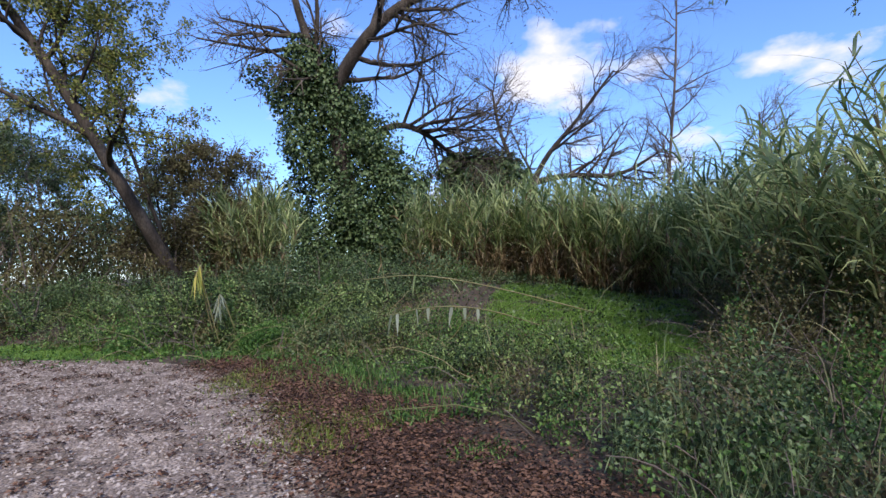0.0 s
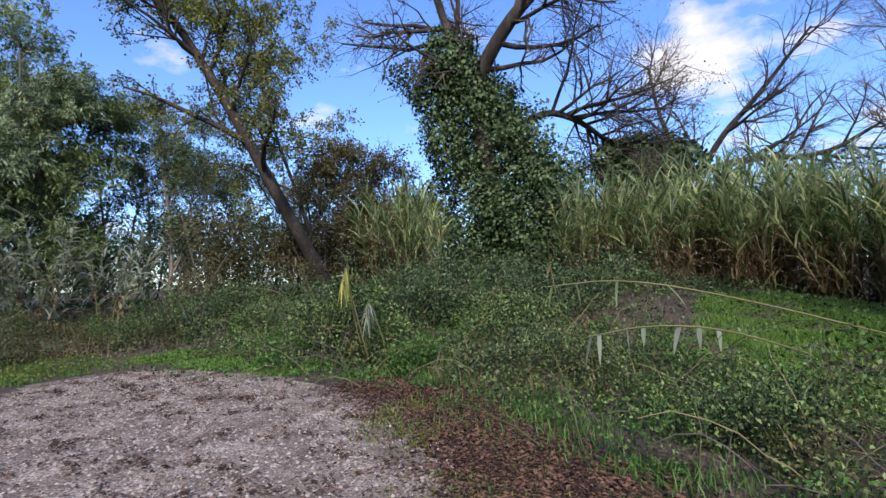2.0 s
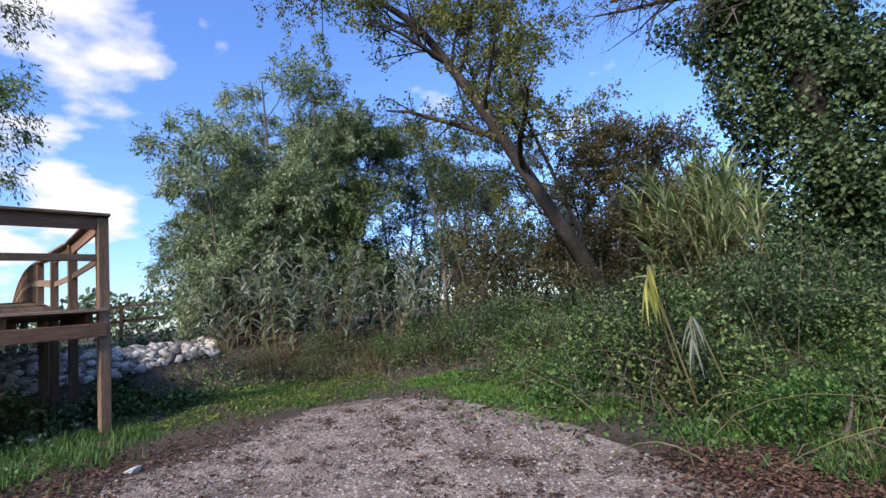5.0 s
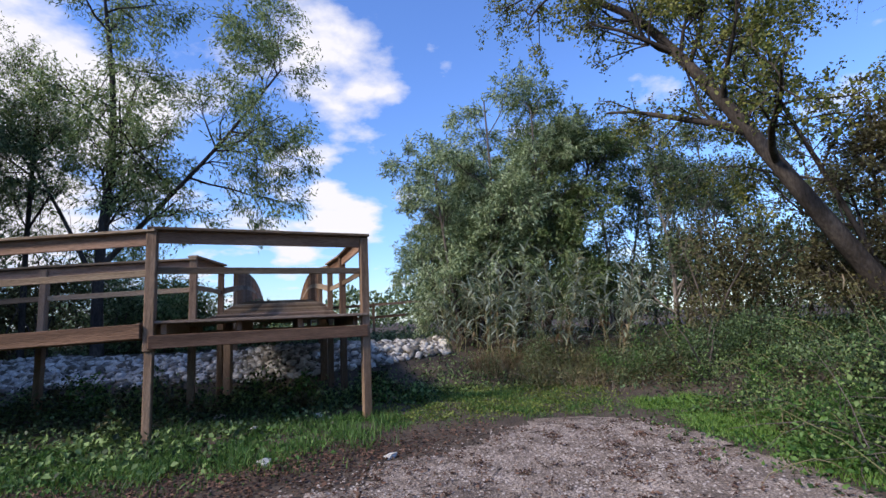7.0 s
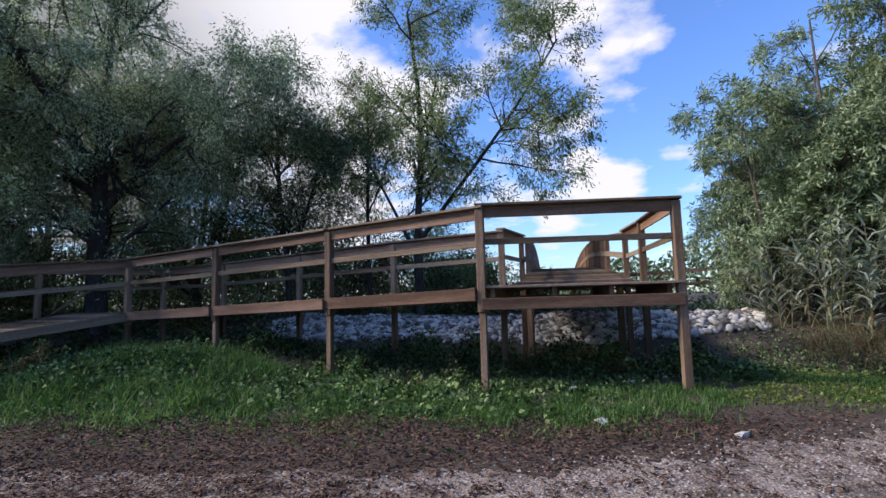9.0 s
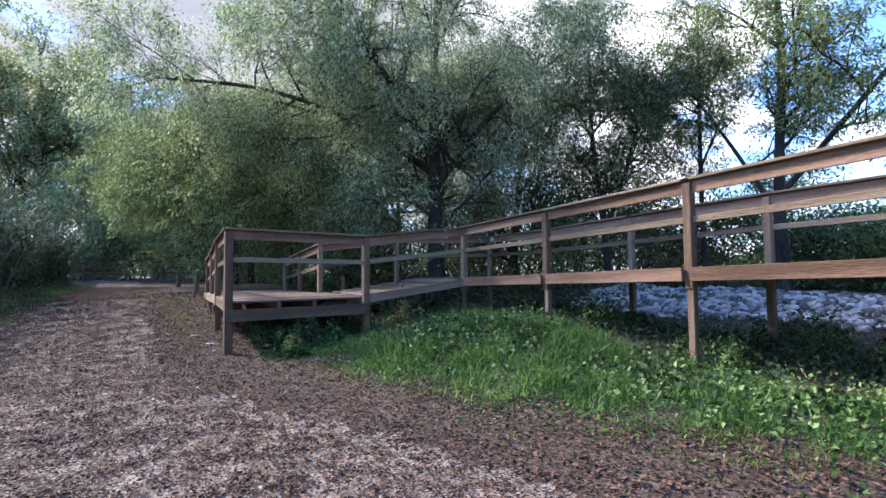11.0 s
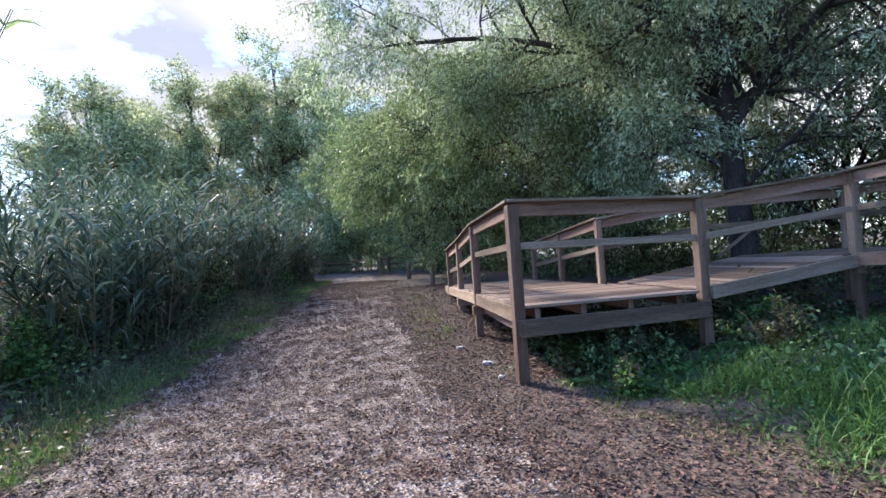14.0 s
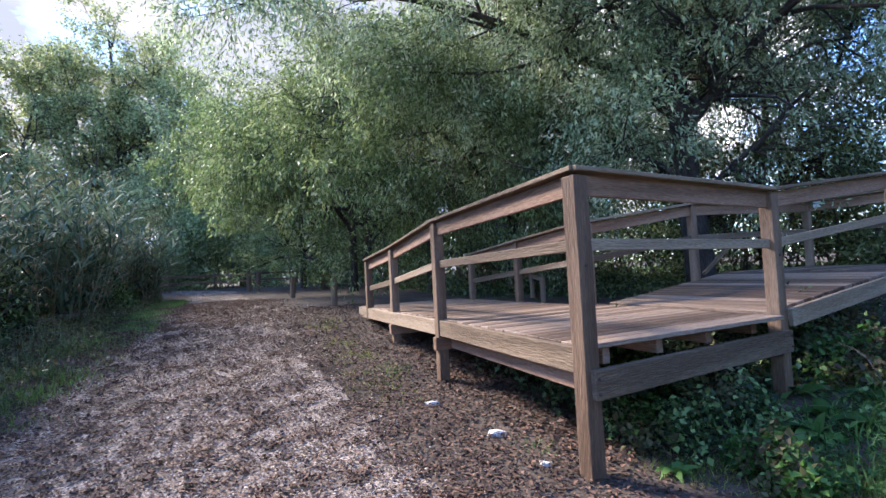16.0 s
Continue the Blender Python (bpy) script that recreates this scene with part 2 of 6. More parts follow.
# ---- mesh helpers ----


def mesh_arrays(name, verts, faces):
    """A mesh from an (n, 3) array and an (m, k) array of equal polygons."""
    verts, faces = np.asarray(verts, np.float32), np.asarray(faces, np.int32)
    me = bpy.data.meshes.new(name)
    k = faces.shape[1]
    me.vertices.add(len(verts))
    me.vertices.foreach_set("co", verts.ravel())
    me.loops.add(faces.size)
    me.loops.foreach_set("vertex_index", faces.ravel())
    me.polygons.add(len(faces))
    me.polygons.foreach_set("loop_start", np.arange(0, faces.size, k, dtype=np.int32))
    me.update(calc_edges=True)
    return me


def put(name, me, mat, parent=None, label="", smooth=False, kind=""):
    if mat is not None and not me.materials:
        me.materials.append(mat)
    if smooth:
        me.polygons.foreach_set("use_smooth", np.ones(len(me.polygons), bool))
    ob = new(name, me)
    if parent is not None:
        ob.parent = parent
    if label:
        ob["label"] = label
    if kind:
        ob["kind"] = kind
    return ob


def part(name, bm, mat, parent, label=""):
    me = bpy.data.meshes.new(name)
    bm.to_mesh(me)
    bm.free()
    return put(name, me, mat, parent, label)


def empty(name, x=0, y=0, z=0, **tags):
    ob = new(name)
    ob.location = (x, y, z)
    ob.empty_display_size = 0.2
    return tagged(ob, **tags)


def unit(v):
    v = np.asarray(v, float)
    return v / np.maximum(np.linalg.norm(v, axis=-1, keepdims=True), 1e-9)


def leaves_mesh(name, P, D, N, L, W):
    """Leaves of two triangles, folded on the midrib: base P, direction D, face normal N, length L, width W."""
    D = unit(D)
    S = unit(np.cross(D, N))
    N = np.cross(S, D)
    n = len(P)
    L, W = np.broadcast_to(L, n)[:, None], np.broadcast_to(W, n)[:, None]
    mid = P + D * L * 0.42
    v = np.stack([P, mid + S * W / 2 + N * W * 0.18, P + D * L - N * L * 0.1, mid - S * W / 2 + N * W * 0.18], 1).reshape(-1, 3)
    i = np.arange(n)[:, None] * 4
    f = np.concatenate([i + [0, 1, 2], i + [0, 2, 3]], 1).reshape(-1, 3)
    return mesh_arrays(name, v, f)


def blades_mesh(name, P, D, L, W, bend, rng, seg=3):
    """Arching blades: they start along D and bend down."""
    n = len(P)
    D = unit(D)
    S = unit(np.cross(D, np.array([0, 0, 1.0])) + 1e-4)
    turn = rng.normal(0, 0.5, (n, 1))
    S = unit(S + turn * np.cross(D, S))
    L, W, bend = (np.broadcast_to(a, n)[:, None] for a in (L, W, bend))
    pts, p, d = [], P.copy(), D.copy()
    for k in range(seg + 1):
        w = W * (1 - (k / seg) ** 1.6) * (0.75 + 0.25 * min(1, k)) / 2
        if k == seg:
            pts.append(p)
        else:
            pts.append(p + S * w)
            pts.append(p - S * w)
        p = p + d * L / seg
        d = unit(d + np.array([0, 0, -1.0]) * bend)
    v = np.stack(pts, 1).reshape(-1, 3)
    m = 2 * seg + 1
    i = np.arange(n)[:, None] * m
    tri = []
    for k in range(seg - 1):
        a = 2 * k
        tri += [[a, a + 1, a + 3], [a, a + 3, a + 2]]
    tri += [[2 * seg - 2, 2 * seg - 1, 2 * seg]]
    f = np.concatenate([i + t for t in tri], 1).reshape(-1, 3)
    return mesh_arrays(name, v, f)


def tubes_mesh(name, lines, sides=5):
    """Tapered tubes along polylines: each a pair of points (k, 3) and radii (k)."""
    V, F, base = [], [], 0
    for pts, rad in lines:
        pts, rad = np.asarray(pts, float), np.asarray(rad, float)
        n = sides if rad[0] > 0.02 else (4 if rad[0] > 0.008 else 3)
        t = unit(np.gradient(pts, axis=0))
        ref = np.array([0.31, 0.17, 0.93]) if abs(t[0][2]) < 0.9 else np.array([1.0, 0.2, 0.1])
        a = unit(np.cross(t, ref))
        b = np.cross(t, a)
        ang = np.arange(n) * 2 * math.pi / n
        ring = pts[:, None] + rad[:, None, None] * (a[:, None] * np.cos(ang)[None, :, None] + b[:, None] * np.sin(ang)[None, :, None])
        V.append(ring.reshape(-1, 3))
        k = len(pts)
        i, j = np.meshgrid(np.arange(k - 1), np.arange(n), indexing="ij")
        j2 = (j + 1) % n
        q = np.stack([i * n + j, i * n + j2, (i + 1) * n + j2, (i + 1) * n + j], -1).reshape(-1, 4)
        F.append(q + base)
        base += k * n
    return mesh_arrays(name, np.concatenate(V), np.concatenate(F))


def smooth(a, b, x):
    t = np.clip((np.asarray(x, float) - a) / (b - a), 0, 1)
    return t * t * (3 - 2 * t)


def wave(x, y, s=0.0):
    """Soft pseudo-random relief between about -1 and 1."""
    return (np.sin(1.3 * x + 0.7 * y + s) + np.sin(0.6 * x - 1.7 * y + 2.1 + s) + np.sin(2.9 * x + 2.3 * y + 0.5 * s) * 0.5
            + np.sin(4.7 * x - 3.9 * y + 1.7) * 0.3) / 2.8


def speckle(x, y, seed, size):
    """Irregular blotches of about that size in metres, with no repeat: mean 0, spread about 0.5."""
    r0 = np.random.default_rng(7000 + seed)
    x, y = np.asarray(x, float), np.asarray(y, float)
    out = np.zeros(x.shape)
    for _ in range(26):
        a, f, ph = r0.uniform(0, 2 * math.pi), math.pi / size * r0.uniform(0.5, 1.7), r0.uniform(0, 2 * math.pi)
        out += np.sin(f * (x * math.cos(a) + y * math.sin(a)) + ph)
    return out / 7.2


GX = np.array([-60, -40, -27, -20, -16, -14, -12.2, -10.2, -8.6, -7.2, 0, 100])
GZ = np.array([1.3, 1.18, 1.02, 0.9, 0.8, 0.68, 0.40, 0.17, 0.04, 0.0, 0.0, 0.0])


def gz(x, y):
    """Height of the ground."""
    x, y = np.asarray(x, float), np.asarray(y, float)
    z = np.interp(x, GX, GZ)
    bank = 0.50 * np.exp(-((x + 5.6) / 2.3) ** 2) * smooth(1.0, 4.0, y) * (1 - smooth(6.0, 8.5, y))
    z = z + bank
    z = z + 0.75 * smooth(8.3, 11.5, y) * smooth(-16, -10, x) * (1 - smooth(7, 12, x))
    z = z + 0.72 * smooth(6.6, 12.0, x) * (1 - 0.6 * smooth(-1.0, -5.0, y))
    z = z + 0.25 * (1 - smooth(-7.5, -4.8, y)) * (1 - smooth(-2.0, 1.0, x))
    rough = np.clip(smooth(6.3, 7.5, x) + smooth(6.0, 7.5, y) + (1 - smooth(-6.5, -4.8, y)), 0, 1)
    return z + 0.025 * wave(x * 1.5, y * 1.5) + 0.10 * rough * wave(x * 0.8, y * 0.8, 1.0)


def inside(x, y, poly):
    x, y = np.asarray(x, float), np.asarray(y, float)
    c = np.zeros(x.shape, bool)
    for (x0, y0), (x1, y1) in zip(poly, poly[1:] + poly[:1]):
        hit = (y0 > y) != (y1 > y)
        c ^= hit & (x < (x1 - x0) * (y - y0) / (y1 - y0 + 1e-12) + x0)
    return c


def scatter(rng, poly, n, ragged=0.25):
    """n random places in a plan outline with a ragged edge."""
    xs, ys = [p[0] for p in poly], [p[1] for p in poly]
    out = np.zeros((0, 2))
    while len(out) < n:
        p = np.stack([rng.uniform(min(xs), max(xs), 2 * n), rng.uniform(min(ys), max(ys), 2 * n)], 1)
        q = p + rng.normal(0, ragged, p.shape)
        out = np.concatenate([out, p[inside(q[:, 0], q[:, 1], poly)]])
    return out[:n]


def onto(p, lift=0.0):
    return np.stack([p[:, 0], p[:, 1], gz(p[:, 0], p[:, 1]) + lift], 1)


# ---- ground, path ----
def axis_steps(lo, hi, fine):
    mid = np.arange(lo, hi + fine / 2, fine)
    out = hi + np.cumsum(fine * 1.35 ** np.arange(1, 27))
    low = lo - np.cumsum(fine * 1.35 ** np.arange(1, 27))
    return np.concatenate([low[::-1], mid, out])


def sheet(name, xs, ys, keep=None, lift=0.0):
    X, Y = np.meshgrid(xs, ys, indexing="ij")
    v = np.stack([X, Y, gz(X, Y) + lift], -1).reshape(-1, 3)
    i, j = np.meshgrid(np.arange(len(xs) - 1), np.arange(len(ys) - 1), indexing="ij")
    n = len(ys)
    q = np.stack([i * n + j, (i + 1) * n + j, (i + 1) * n + j + 1, i * n + j + 1], -1).reshape(-1, 4)
    if keep is not None:
        c = v[q].mean(1)
        q = q[keep(c[:, 0], c[:, 1])]
        used, inv = np.unique(q, return_inverse=True)
        v, q = v[used], inv.reshape(-1, 4)
    return mesh_arrays(name, v, q)


ground = put("ground", sheet("ground", axis_steps(-30, 24, 0.3), axis_steps(-14, 26, 0.3)), M_SOIL, smooth=True)
tagged(ground, "brown soil strewn with leaf litter under the plants", "ground", kind="structure")

PATH_OUTLINE = [(6.15, 2.4), (6.0, 0.8), (5.2, -0.4), (4.2, -1.4), (3.45, -2.05), (2.7, -3.0), (1.5, -5.2), (-1.0, -4.4), (-5.0, -4.1), (-9.0, -4.25),
                (-11.0, -4.0), (-13.0, -3.55), (-16.0, -3.3), (-20.0, -3.15), (-27.0, -3.6), (-32.0, -5.5), (-33.0, -3.8), (-27.0, -1.9), (-20.0, -1.6), (-14.0, -1.4), (-9.5, -1.0),
                (-7.5, -0.9), (-5.0, -0.4), (-3.0, 0.6), (0.4, 1.9), (2.2, 2.9), (3.5, 3.9), (4.5, 5.2), (5.2, 5.35), (5.9, 5.0), (6.2, 3.7)]
gravel = put("gravel_path", sheet("gravel_path", np.arange(-34, 7, 0.11), np.arange(-7.5, 6.0, 0.11),
                                  lambda x, y: inside(x + 0.22 * wave(3 * x, 3 * y), y + 0.2 * wave(3.7 * x, 2.9 * y, 2.0), PATH_OUTLINE), 0.014), M_GRAVEL, smooth=True)
tagged(gravel, "pale pinkish gravel path strewn with dead leaves", "path", kind="structure")

# ---- things that grow ----


def polyline(rng, start, d, length, n, wiggle, tropism):
    pts, p, d = [np.array(start, float)], np.array(start, float), unit(d)
    for _ in range(n):
        d = unit(d + rng.normal(0, wiggle, 3) + np.array([0, 0, tropism]))
        p = p + d * length / n
        pts.append(p)
    return np.array(pts), d


def grow(rng, stems, levels):
    """stems: (points, radii). levels: dicts of count, length, angle, wiggle, droop, start. Returns all lines, level by level."""
    out, parents = [stems], stems
    for lv in levels:
        made = []
        for pts, rad in parents:
            k = len(pts)
            total = np.linalg.norm(np.diff(pts, axis=0), axis=1).sum()
            for _ in range(lv["count"]):
                u = lv.get("start", 0.3) + (1 - lv.get("start", 0.3)) * rng.random() ** 0.85
                f = u * (k - 1)
                i = min(int(f), k - 2)
                p = pts[i] + (pts[i + 1] - pts[i]) * (f - i)
                r = (rad[i] + (rad[i + 1] - rad[i]) * (f - i)) * 0.62
                t = unit(pts[i + 1] - pts[i])
                side = unit(np.cross(t, rng.normal(0, 1, 3)))
                a = radians(lv["angle"]) * rng.uniform(0.7, 1.25)
                d = t * math.cos(a) + side * math.sin(a)
                ln = lv["length"] * rng.uniform(0.6, 1.25) * (1.15 - 0.5 * u) * min(1.6, max(0.5, total / lv.get("ref", total)))
                q, _d = polyline(rng, p, d, ln, lv.get("n", 4), lv["wiggle"], lv["droop"])
                r0 = max(lv.get("rmin", 0.004), min(r, ln * 0.03))
                made.append((q, np.linspace(r0, r0 * 0.3, len(q))))
        out.append(made)
        parents = made
    return out


def twig_leaves(rng, lines, per, size, width, droop, spread=0.06, dirmix=0.6):
    P, D = [], []
    for pts, _ in lines:
        k = len(pts)
        f = rng.uniform(0.1, 1, per) * (k - 1)
        i = np.minimum(f.astype(int), k - 2)
        fr = (f - i)[:, None]
        P.append(pts[i] * (1 - fr) + pts[i + 1] * fr)
        D.append(unit(pts[i + 1] - pts[i]))
    P, D = np.concatenate(P), np.concatenate(D)
    n = len(P)
    P = P + rng.normal(0, spread, (n, 3))
    D = unit(D * dirmix + rng.normal(0, 0.55, (n, 3)) + np.array([0, 0, -droop]))
    N = unit(rng.normal(0, 0.7, (n, 3)) + np.array([0, 0, 0.6]))
    L = size * rng.uniform(0.65, 1.3, n)
    return P, D, N, L, L * width


def tree(name, seed, stems, levels, leaf, bark, foliage, tags, base=None, twigs=None):
    rng = np.random.default_rng(seed)
    lines = grow(rng, [(np.array(p, float), np.array(r, float)) for p, r in stems], levels)
    at = Vector(stems[0][0][0]) if base is None else Vector(base)
    top = empty(name, *at, **tags)
    off = np.array(at)

    def rel(ls):
        return [(p - off, r) for p, r in ls]
    for i, l in enumerate(rel(lines[0])):
        put("limb" if i else "trunk", tubes_mesh("trunk", [l], 10), bark, top, smooth=True)
    for l in rel(lines[1]):
        put("branch", tubes_mesh("branch", [l], 6), bark, top, smooth=True)
    put("branchwork", tubes_mesh("branchwork", rel(lines[2]), 4), twigs or bark, top, smooth=True, kind="stuff")
    put("twigwork", tubes_mesh("twigwork", [(p[[0, -1]], r[[0, -1]]) for p, r in rel(lines[-1])], 3), twigs or M_TWIG, top, kind="stuff")
    if leaf:
        per, size, width, droop = leaf[:4]
        P, D, N, L, W = twig_leaves(rng, lines[-1], per, size, width, droop, *leaf[4:])
        put("crown", leaves_mesh("crown", P - off, D, N, L, W), foliage, top, kind="stuff")
    return top


def shell(rng, blobs, n, size, width=0.9, deep=0.3, droop=0.5):
    """Leaves on the outside of a heap of ellipsoids (centre, radii), hanging outward."""
    vol = np.array([b[1][0] * b[1][2] + b[1][1] * b[1][2] for b in blobs])
    pick = rng.choice(len(blobs), n, p=vol / vol.sum())
    C, R = np.array([b[0] for b in blobs], float)[pick], np.array([b[1] for b in blobs], float)[pick]
    u = unit(rng.normal(0, 1, (n, 3)))
    lump = 1 + 0.16 * np.sin(5 * u[:, :1] * R[:, :1] + pick[:, None]) * np.cos(4 * u[:, 1:2] * R[:, 1:2] + 1.3 * pick[:, None]) + 0.10 * np.sin(7 * u[:, 2:3] * R[:, 2:3] + 2)
    P = C + u * R * lump * (1 - deep * rng.random((n, 1)) ** 2)
    N = unit(u / R * R.mean() + rng.normal(0, 0.45, (n, 3)) + np.array([0, 0, 0.25]))
    D = unit(rng.normal(0, 0.8, (n, 3)) + np.array([0, 0, -droop]))
    L = size * rng.uniform(0.6, 1.3, n)
    return P, D, N, L, L * width


def reed_clump(seed, x, y, radius, count, height, tags, green=M_REED, lean=(0, 0), dry=0.25, leaf_len=0.55, arch=0.0, per=17, width=0.036, low=0.15, spread=0.75):
    """A stand of giant cane: jointed stalks with long arching leaves, dry ones low down."""
    rng = np.random.default_rng(seed)
    z0 = float(gz(x, y))
    top = empty("cane_clump", x, y, z0, **tags)
    lines, P, D, low_p, low_d = [], [], [], [], []
    for _ in range(count):
        a, r = rng.uniform(0, 2 * math.pi), radius * math.sqrt(rng.random())
        b = np.array([r * math.cos(a), r * math.sin(a) * 0.8, 0.0])
        b[2] = float(gz(x + b[0], y + b[1])) - z0 - 0.05
        h = height * rng.uniform(0.6, 1.1)
        d = np.array([lean[0] + rng.normal(0, 0.13) + 0.1 * math.cos(a), lean[1] + rng.normal(0, 0.13) + 0.1 * math.sin(a), 1.0])
        pts, _e = polyline(rng, b, d, h, 6, 0.05, -arch * rng.uniform(0.2, 1.6) - 0.01)
        lines.append((pts, np.linspace(0.013, 0.004, 7)))
        f = low + (1 - low) * (np.arange(per) + rng.random(per)) / per
        k = np.minimum((f * 6).astype(int), 5)
        fr = (f * 6 - k)[:, None]
        q = pts[k] * (1 - fr) + pts[k + 1] * fr
        ang = rng.uniform(0, 2 * math.pi, per)
        side = np.stack([np.cos(ang), np.sin(ang), np.zeros(per)], 1)
        dd = unit(unit(pts[k + 1] - pts[k]) * 0.8 + side * spread)
        isdry = rng.random(per) < np.where(f < 0.45, dry * 2.2, dry * 0.25)
        P.append(q[~isdry]), D.append(dd[~isdry])
        low_p.append(q[isdry]), low_d.append(dd[isdry])
    put("stalk_mass", tubes_mesh("stalk_mass", lines), M_STALK, top, kind="stuff")
    P, D = np.concatenate(P), np.concatenate(D)
    n = len(P)
    put("leaves", blades_mesh("leaves", P, D, leaf_len * rng.uniform(0.6, 1.25, n), width * rng.uniform(0.7, 1.3, n), rng.uniform(0.15, 0.75, n), rng), green, top, kind="stuff")
    P, D = np.concatenate(low_p), np.concatenate(low_d)
    n = len(P)
    if n:
        put("dry_leaves", blades_mesh("dry_leaves", P, D, leaf_len * rng.uniform(0.5, 1.1, n), width * rng.uniform(0.5, 1.1, n), rng.uniform(0.5, 1.2, n), rng), M_REED_DRY, top,
            "withered straw-brown leaves", kind="stuff")
    return top


def grass(name, seed, poly, n, height, width, mat, label, lift=0.0, ragged=0.3, bend=0.35, tilt=0.45):
    rng = np.random.default_rng(seed)
    c = scatter(rng, poly, max(8, n // 4), ragged)
    c = c[np.argsort(-(1.3 * speckle(c[:, 0], c[:, 1], 15, 0.5) + rng.normal(0, 0.5, len(c))))[:max(8, n // 7)]]
    p = np.repeat(c, 7, 0)[:n]
    p = p + rng.normal(0, 0.05 + height * 0.12, p.shape)
    h = height * rng.uniform(0.45, 1.25, len(p)) * (0.75 + 0.35 * wave(p[:, 0] * 2, p[:, 1] * 2))
    h = np.maximum(h, height * 0.25)
    d = np.concatenate([rng.normal(0, tilt, (len(p), 2)), np.ones((len(p), 1))], 1)
    me = blades_mesh(name, onto(p, lift - 0.01), d, h, width * rng.uniform(0.7, 1.3, len(p)), bend * rng.uniform(0.3, 1.6, len(p)), rng, 2)
    return tagged(put(name, me, mat), label, "grass", kind="stuff")


def thicket(seed, x, y, rx, ry, h, n, size, mat, tags, stems=60, width=0.7, shoots=0):
    """A low tangle: arching stems and leaves over a rounded heap."""
    rng = np.random.default_rng(seed)
    z0 = float(gz(x, y))
    top = empty(tags.pop("name", "bramble_thicket"), x, y, z0, **tags)
    lines = []
    for _ in range(stems):
        a, r = rng.uniform(0, 2 * math.pi), math.sqrt(rng.random()) * 0.85
        b = np.array([rx * r * math.cos(a), ry * r * math.sin(a), 0])
        b[2] = float(gz(x + b[0], y + b[1])) - z0 - 0.03
        pts, _e = polyline(rng, b, [rng.normal(0, 0.6), rng.normal(0, 0.6), 1.0], h * rng.uniform(0.8, 1.9), 5, 0.18, -0.22)
        lines.append((pts, np.linspace(0.007, 0.002, 6)))
    put("stem_tangle", tubes_mesh("stem_tangle", lines, 4), M_TWIG, top, kind="stuff")
    a, r = rng.uniform(0, 2 * math.pi, n), np.sqrt(rng.random(n))
    edge = 1 + 0.22 * np.sin(3 * a + seed) + 0.12 * np.sin(7 * a + 2 * seed)
    px, py = rx * r * np.cos(a) * edge, ry * r * np.sin(a) * edge
    clump = 0.8 * speckle(x + px, y + py, 11, 0.55) + 0.45 * speckle(x + px, y + py, 12, 0.22)
    full = rng.random(n) < np.clip(0.62 + 1.2 * clump, 0.05, 1)
    a, r, px, py, clump = a[full], r[full], px[full], py[full], clump[full]
    n = len(a)
    top_h = h * (1 - r ** 2.4) ** 0.6 * np.clip(0.62 + 1.15 * clump, 0.08, 2.0) + 0.05
    pz = gz(x + px, y + py) - z0 + top_h * (1 - 0.75 * rng.random(n) ** 1.6)
    P = np.stack([px, py, pz], 1) + rng.normal(0, 0.04, (n, 3))
    D = unit(rng.normal(0, 0.8, (n, 3)) + np.array([0, 0, -0.1]))
    N = unit(rng.normal(0, 0.5, (n, 3)) + np.array([0, 0, 1.0]))
    L = size * rng.uniform(0.5, 1.5, n)
    young = speckle(x + px, y + py, 13, 0.7) + rng.normal(0, 0.2, n) > 0.42
    withered = ~young & (speckle(x + px, y + py, 14, 0.6) + rng.normal(0, 0.25, n) > 0.5)
    for pick, colour, what in ((~young & ~withered, mat, "leaves"), (young, M_GRASS, "young_leaves"), (withered, M_BROWNLEAF, "withered_leaves")):
        if pick.sum() > 20:
            put(what, leaves_mesh(what, P[pick], D[pick], N[pick], L[pick], L[pick] * width), colour, top, kind="stuff")
    if shoots and n > shoots:
        q = P[rng.choice(n, shoots, replace=False)]
        up = np.concatenate([rng.normal(0, 0.55, (shoots, 2)), np.ones((shoots, 1))], 1)
        put("shoot_tuft", blades_mesh("shoot_tuft", q, up, rng.uniform(0.1, 0.34, shoots), 0.007, rng.uniform(0.2, 0.9, shoots), rng, 3), M_STRAW if seed % 2 else M_OLIVEGREEN, top, kind="stuff")
    return top


def shrub(seed, x, y, r, h, n, size, mat, tags, lumps=7):
    """A bush: leaning stems inside a lumpy heap of leaves that reaches the ground."""
    r2 = np.random.default_rng(seed)
    c = empty("shrub", x, y, float(gz(x, y)), **tags)
    bl = [((r2.normal(0, r * 0.42), r2.normal(0, r * 0.42), h * (0.12 + 0.72 * i / (lumps - 1))), (r * r2.uniform(0.45, 0.75), r * r2.uniform(0.45, 0.75), h * r2.uniform(0.16, 0.28))) for i in range(lumps)]
    P, D, N, L, W = shell(r2, bl, n, size, 0.5, 0.75, 0.4)
    P = P + r2.normal(0, 0.1, P.shape) * r
    put("leaves", leaves_mesh("leaves", P, D, N, L, W), mat, c, kind="stuff")
    lines = []
    for _ in range(9):
        pts, _d = polyline(r2, (r2.normal(0, 0.25 * r), r2.normal(0, 0.25 * r), -0.1), (r2.normal(0, 0.4), r2.normal(0, 0.4), 1), h * r2.uniform(0.8, 1.15), 5, 0.12, 0)
        lines.append((pts, np.linspace(0.03, 0.006, 6)))
    put("stem_tangle", tubes_mesh("stem_tangle", lines), M_TWIG, c, kind="stuff")
    return c

